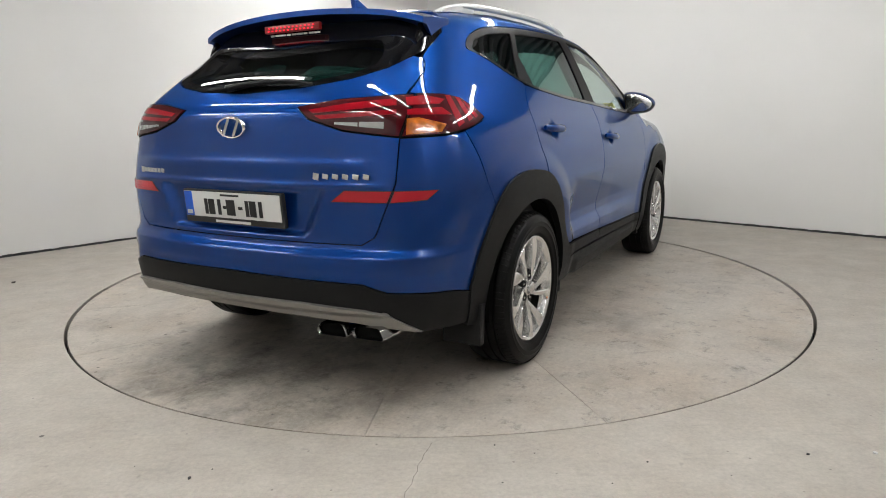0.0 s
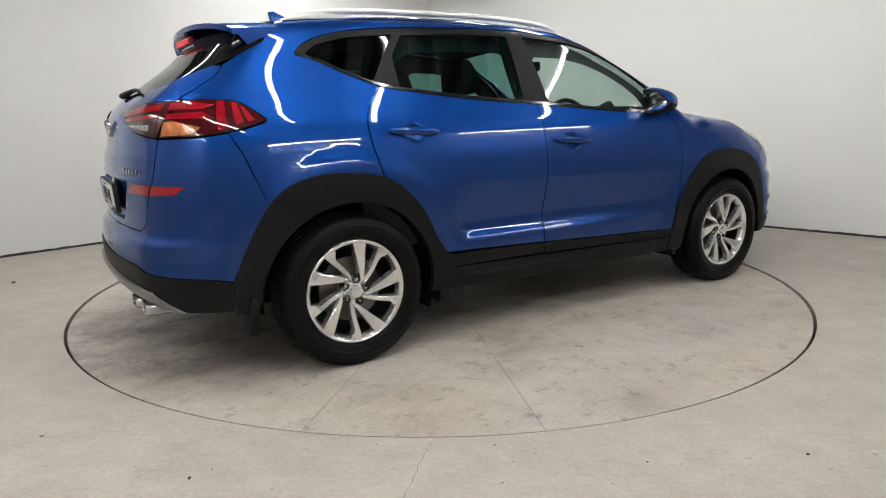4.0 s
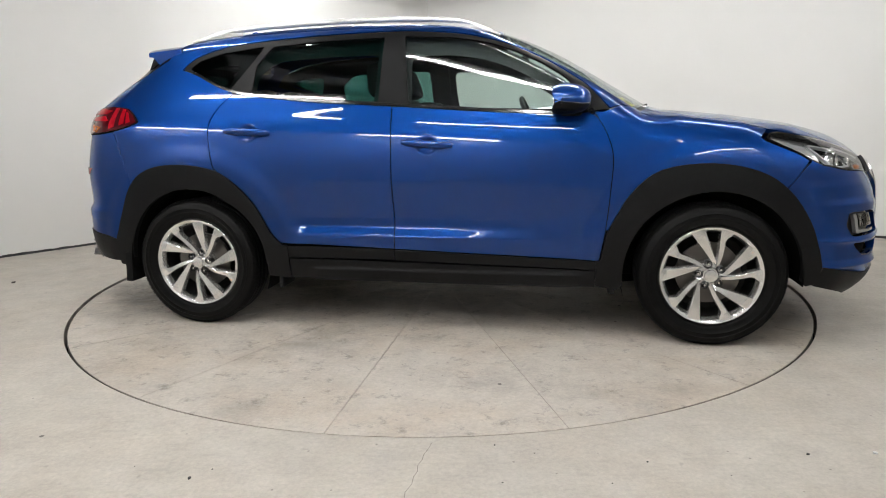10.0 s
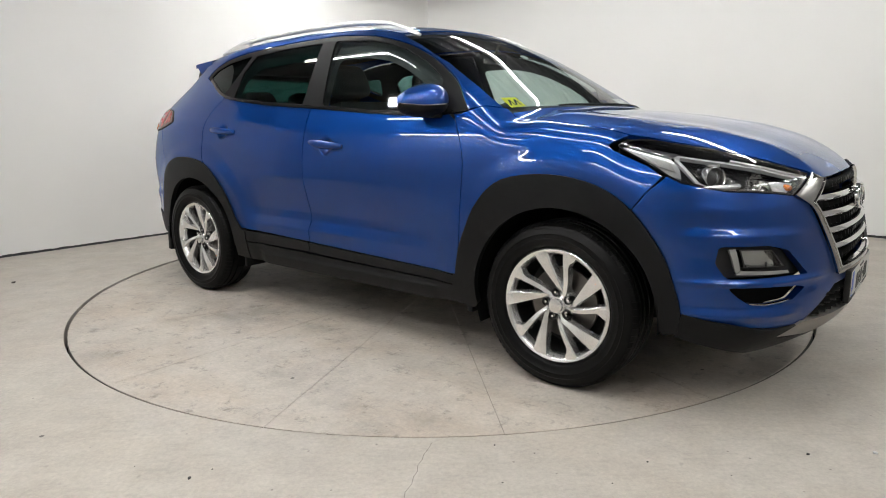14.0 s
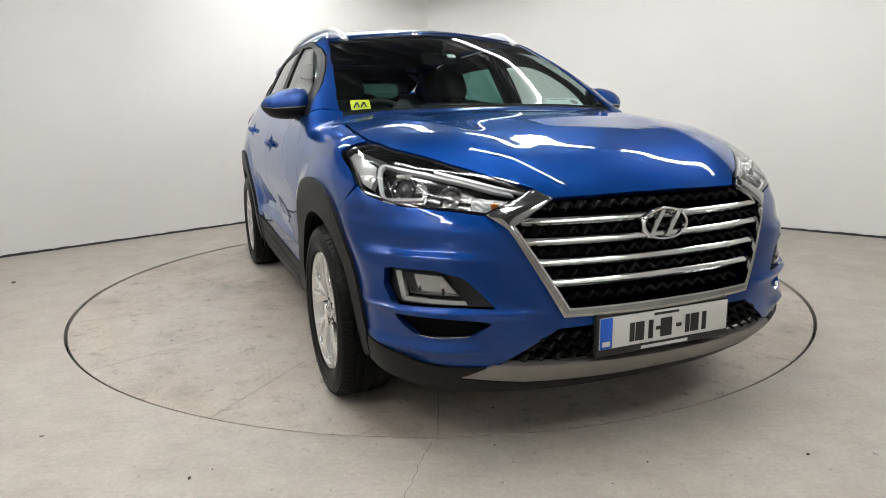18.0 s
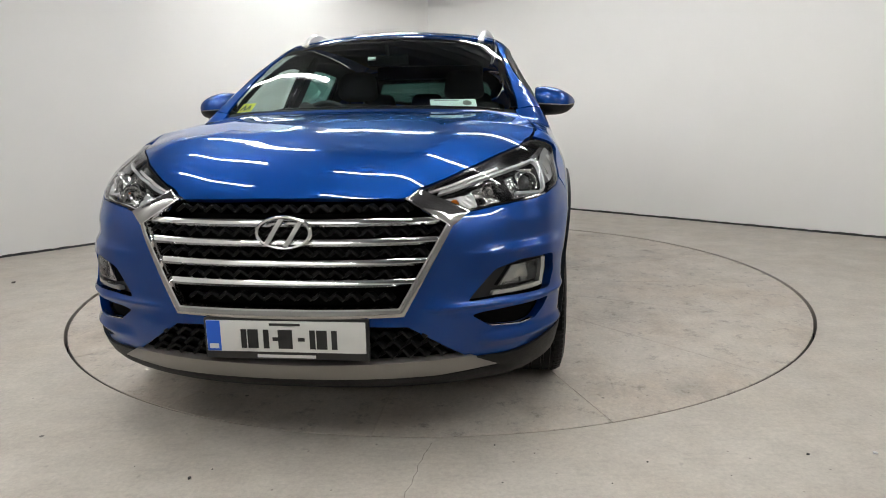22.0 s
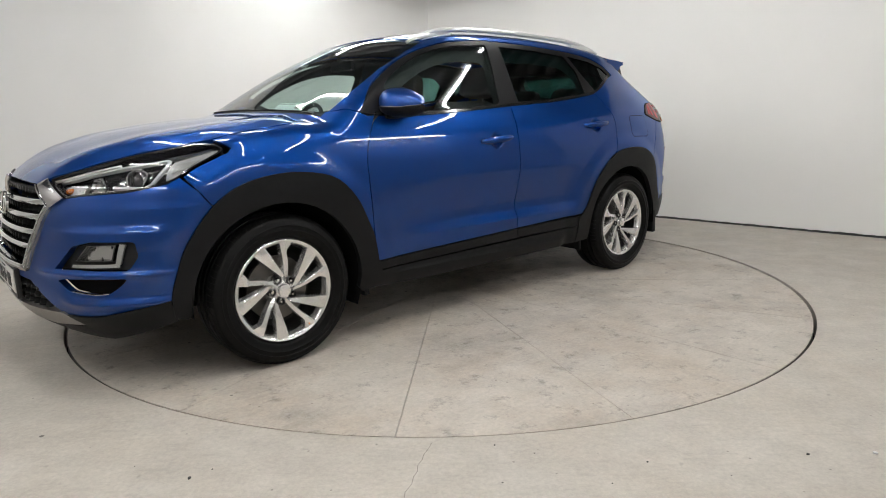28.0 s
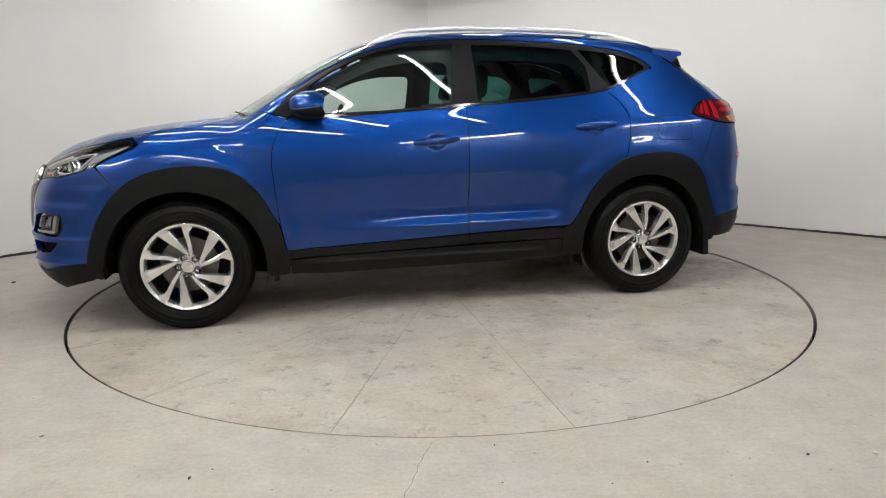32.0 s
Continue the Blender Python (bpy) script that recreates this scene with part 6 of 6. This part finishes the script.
def build_cabin():
    part("cabin_floor", block(2.6, 1.50, 0.05, (-0.35, 0, 0.42), 0.02), M_CABIN, car)
    part("dashboard", block(0.42, 1.38, 0.24, (0.80, 0, 0.985), 0.07), M_CABIN, car, "black dashboard")
    part("rear_header", block(0.10, 0.90, 0.11, (-1.50, 0, 1.480), 0.03), M_CABIN, car, "dark trim over the rear window")
    part("boot_cover", block(0.75, 1.22, 0.03, (-1.55, 0, 1.10), 0.01), M_CABIN, car, "black boot cover")
    for s in (-1, 1):
        part("door_trim", block(2.05, 0.05, 0.60, (-0.22, s * 0.79, 0.80), 0.02), M_CABIN, car)
    for name, x, y, w, lab in (("front_seat", -0.01, -0.37, 0.50, ""), ("front_seat", -0.01, 0.37, 0.50, ""), ("rear_seat", -0.98, 0.0, 1.28, "")):
        st = new(name)
        st.parent = car
        tagged(st, "black cloth " + ("front seat" if "front" in name else "rear bench"))
        part("cushion", block(0.52, w, 0.16, (x + 0.12, y, 0.60), 0.05), M_SEAT, st)
        part("backrest", block(0.14, w, 0.62, (x - 0.20, y, 0.90), 0.05, Matrix.Rotation(radians(-16), 4, "Y")), M_SEAT, st)
        for hy in ((y,) if w < 1 else (-0.40, 0.0, 0.40)):
            low, back = (0.0, 0.40) if w < 1 else (0.10, 0.315)
            bm = bmesh.new()
            bmesh.ops.create_uvsphere(bm, u_segments=20, v_segments=14, radius=1.0)
            for v in bm.verts:
                c = [math.copysign(abs(k) ** 0.5, k) for k in v.co]
                v.co = (c[0] * (0.056 - 0.012 * c[2]), c[1] * (0.132 - 0.014 * c[2]), c[2] * (0.098 if w < 1 else 0.075))
            bmesh.ops.transform(bm, matrix=pose(x - back, hy, 1.322 - low, 0, -12, 0), verts=bm.verts)
            part("headrest", bm, M_SEAT, st)
            for d in (-0.06, 0.06):
                part("headrest_post", rod([(x - back + 0.01, hy + d, 1.245 - low), (x - back + 0.04, hy + d, 1.13 - low)], 0.006, 8), M_CHROME, st)
    sw = new("steering_wheel")
    sw.parent = car
    tagged(sw, "black steering wheel")
    sw.matrix_basis = pose(0.47, -0.37, 1.035, 0, -24, 0)
    part("wheel_ring", rod([(0, 0.18 * math.cos(2 * math.pi * i / 32), 0.18 * math.sin(2 * math.pi * i / 32)) for i in range(32)], 0.014, 10, closed=True), M_CABIN, sw)
    part("wheel_boss", block(0.05, 0.14, 0.11, (0.02, 0, -0.01), 0.02), M_CABIN, sw)
    part("wheel_spoke", block(0.02, 0.34, 0.03, (0.01, 0, -0.01), 0.008), M_CABIN, sw)
    part("column", rod([(0.03, 0, 0), (0.35, 0, -0.02)], 0.04, 12), M_CABIN, sw)
    im = new("interior_mirror")
    im.parent = car
    tagged(im, "black interior rear-view mirror")
    part("mirror_body", block(0.035, 0.235, 0.062, (0.395, 0.0, 1.425), 0.014), M_VOID, im)
    part("mirror_stalk", rod([(0.40, 0, 1.44), (0.44, 0, 1.50)], 0.010, 8), M_CABIN, im)
    # pillars and roof sides inside
    for s in (-1, 1):
        part("pillar_trim", block(0.14, 0.03, 0.42, (-0.26, s * 0.715, 1.33), 0.01, Matrix.Rotation(radians(s * 28), 4, "X")), M_CABIN, car)
    # stickers behind the screen
    sk = new("windscreen_sticker")
    sk.parent = car
    tagged(sk, "yellow windscreen sticker with two dark wedges")
    q = [np.array(c) for c in ((0.897, -0.664), (0.928, -0.584), (0.992, -0.592), (0.966, -0.677))]
    panel("sheet", "top", [tuple(c) for c in q], M_YELLOW, sk, step=0.03, off=-0.009, rim=False)

    def on_sheet(u, v):
        return tuple(q[0] + (q[1] - q[0]) * u + (q[3] - q[0]) * v + (q[0] - q[1] + q[2] - q[3]) * u * v)
    for u in (0.30, 0.66):
        panel("sticker_mark", "top", [on_sheet(a, b) for a, b in ((u - 0.20, 0.82), (u - 0.02, 0.25), (u + 0.10, 0.25), (u + 0.16, 0.82), (u + 0.07, 0.82), (u + 0.04, 0.45), (u - 0.10, 0.82))], M_INK, sk, step=0.03, off=-0.0075, rim=False)
    x = float(cast("front", [(0.42, 1.172)])[0][0]) - 0.022
    sk = new("windscreen_sticker")
    sk.parent = car
    tagged(sk, "pale paper disc holder in the windscreen")
    sk.matrix_basis = pose(x, 0.42, 1.172, 0, -58, 12)
    part("sheet", block(0.002, 0.22, 0.066, (0, 0, 0), 0.0), M_PAPER, sk)
    part("sheet_line", block(0.001, 0.12, 0.005, (0.0016, -0.03, 0.022), 0.0), M_GREYLENS, sk, "faint printed line", smooth=False)
    part("stamp", lathe([(0.0, 0.002), (0.022, 0.002), (0.022, 0.0)], 20, "X"), M_SKID, sk, "round grey printed seal").matrix_basis = pose(0, 0.066, -0.002)
    tag = new("toll_tag")
    tag.parent = car
    tagged(tag, "small pale tag behind the windscreen")
    c = cast("top", [(0.64, -0.045)])
    c = (c - form_normal(c) * 0.012)[0]
    tag.matrix_basis = pose(c[0], c[1], c[2], 0, -60, 0)
    part("tag_body", block(0.008, 0.042, 0.030, (0, 0, 0), 0.002), M_PAPER, tag)


for side_view in ("right", "left"):
    build_side(side_view)
build_top()
build_nose()
build_tail()
build_under()
build_cabin()
build_wheels()


def motions():
    """Car and turntable turn at one steady rate about the turntable's axis."""
    rows_car, rows_disc = [], []
    for i in range(33):
        a = HEADING + TURN_RATE * i
        c, s = math.cos(radians(a)), math.sin(radians(a))
        rows_car.append((float(i), pose(CAR_X * c - CAR_Y * s, CAR_X * s + CAR_Y * c, 0, 0, 0, a)))
        rows_disc.append((float(i), pose(0, 0, 0, 0, 0, a)))
    walk(turntable, rows_disc)
    walk(car, rows_car)


motions()
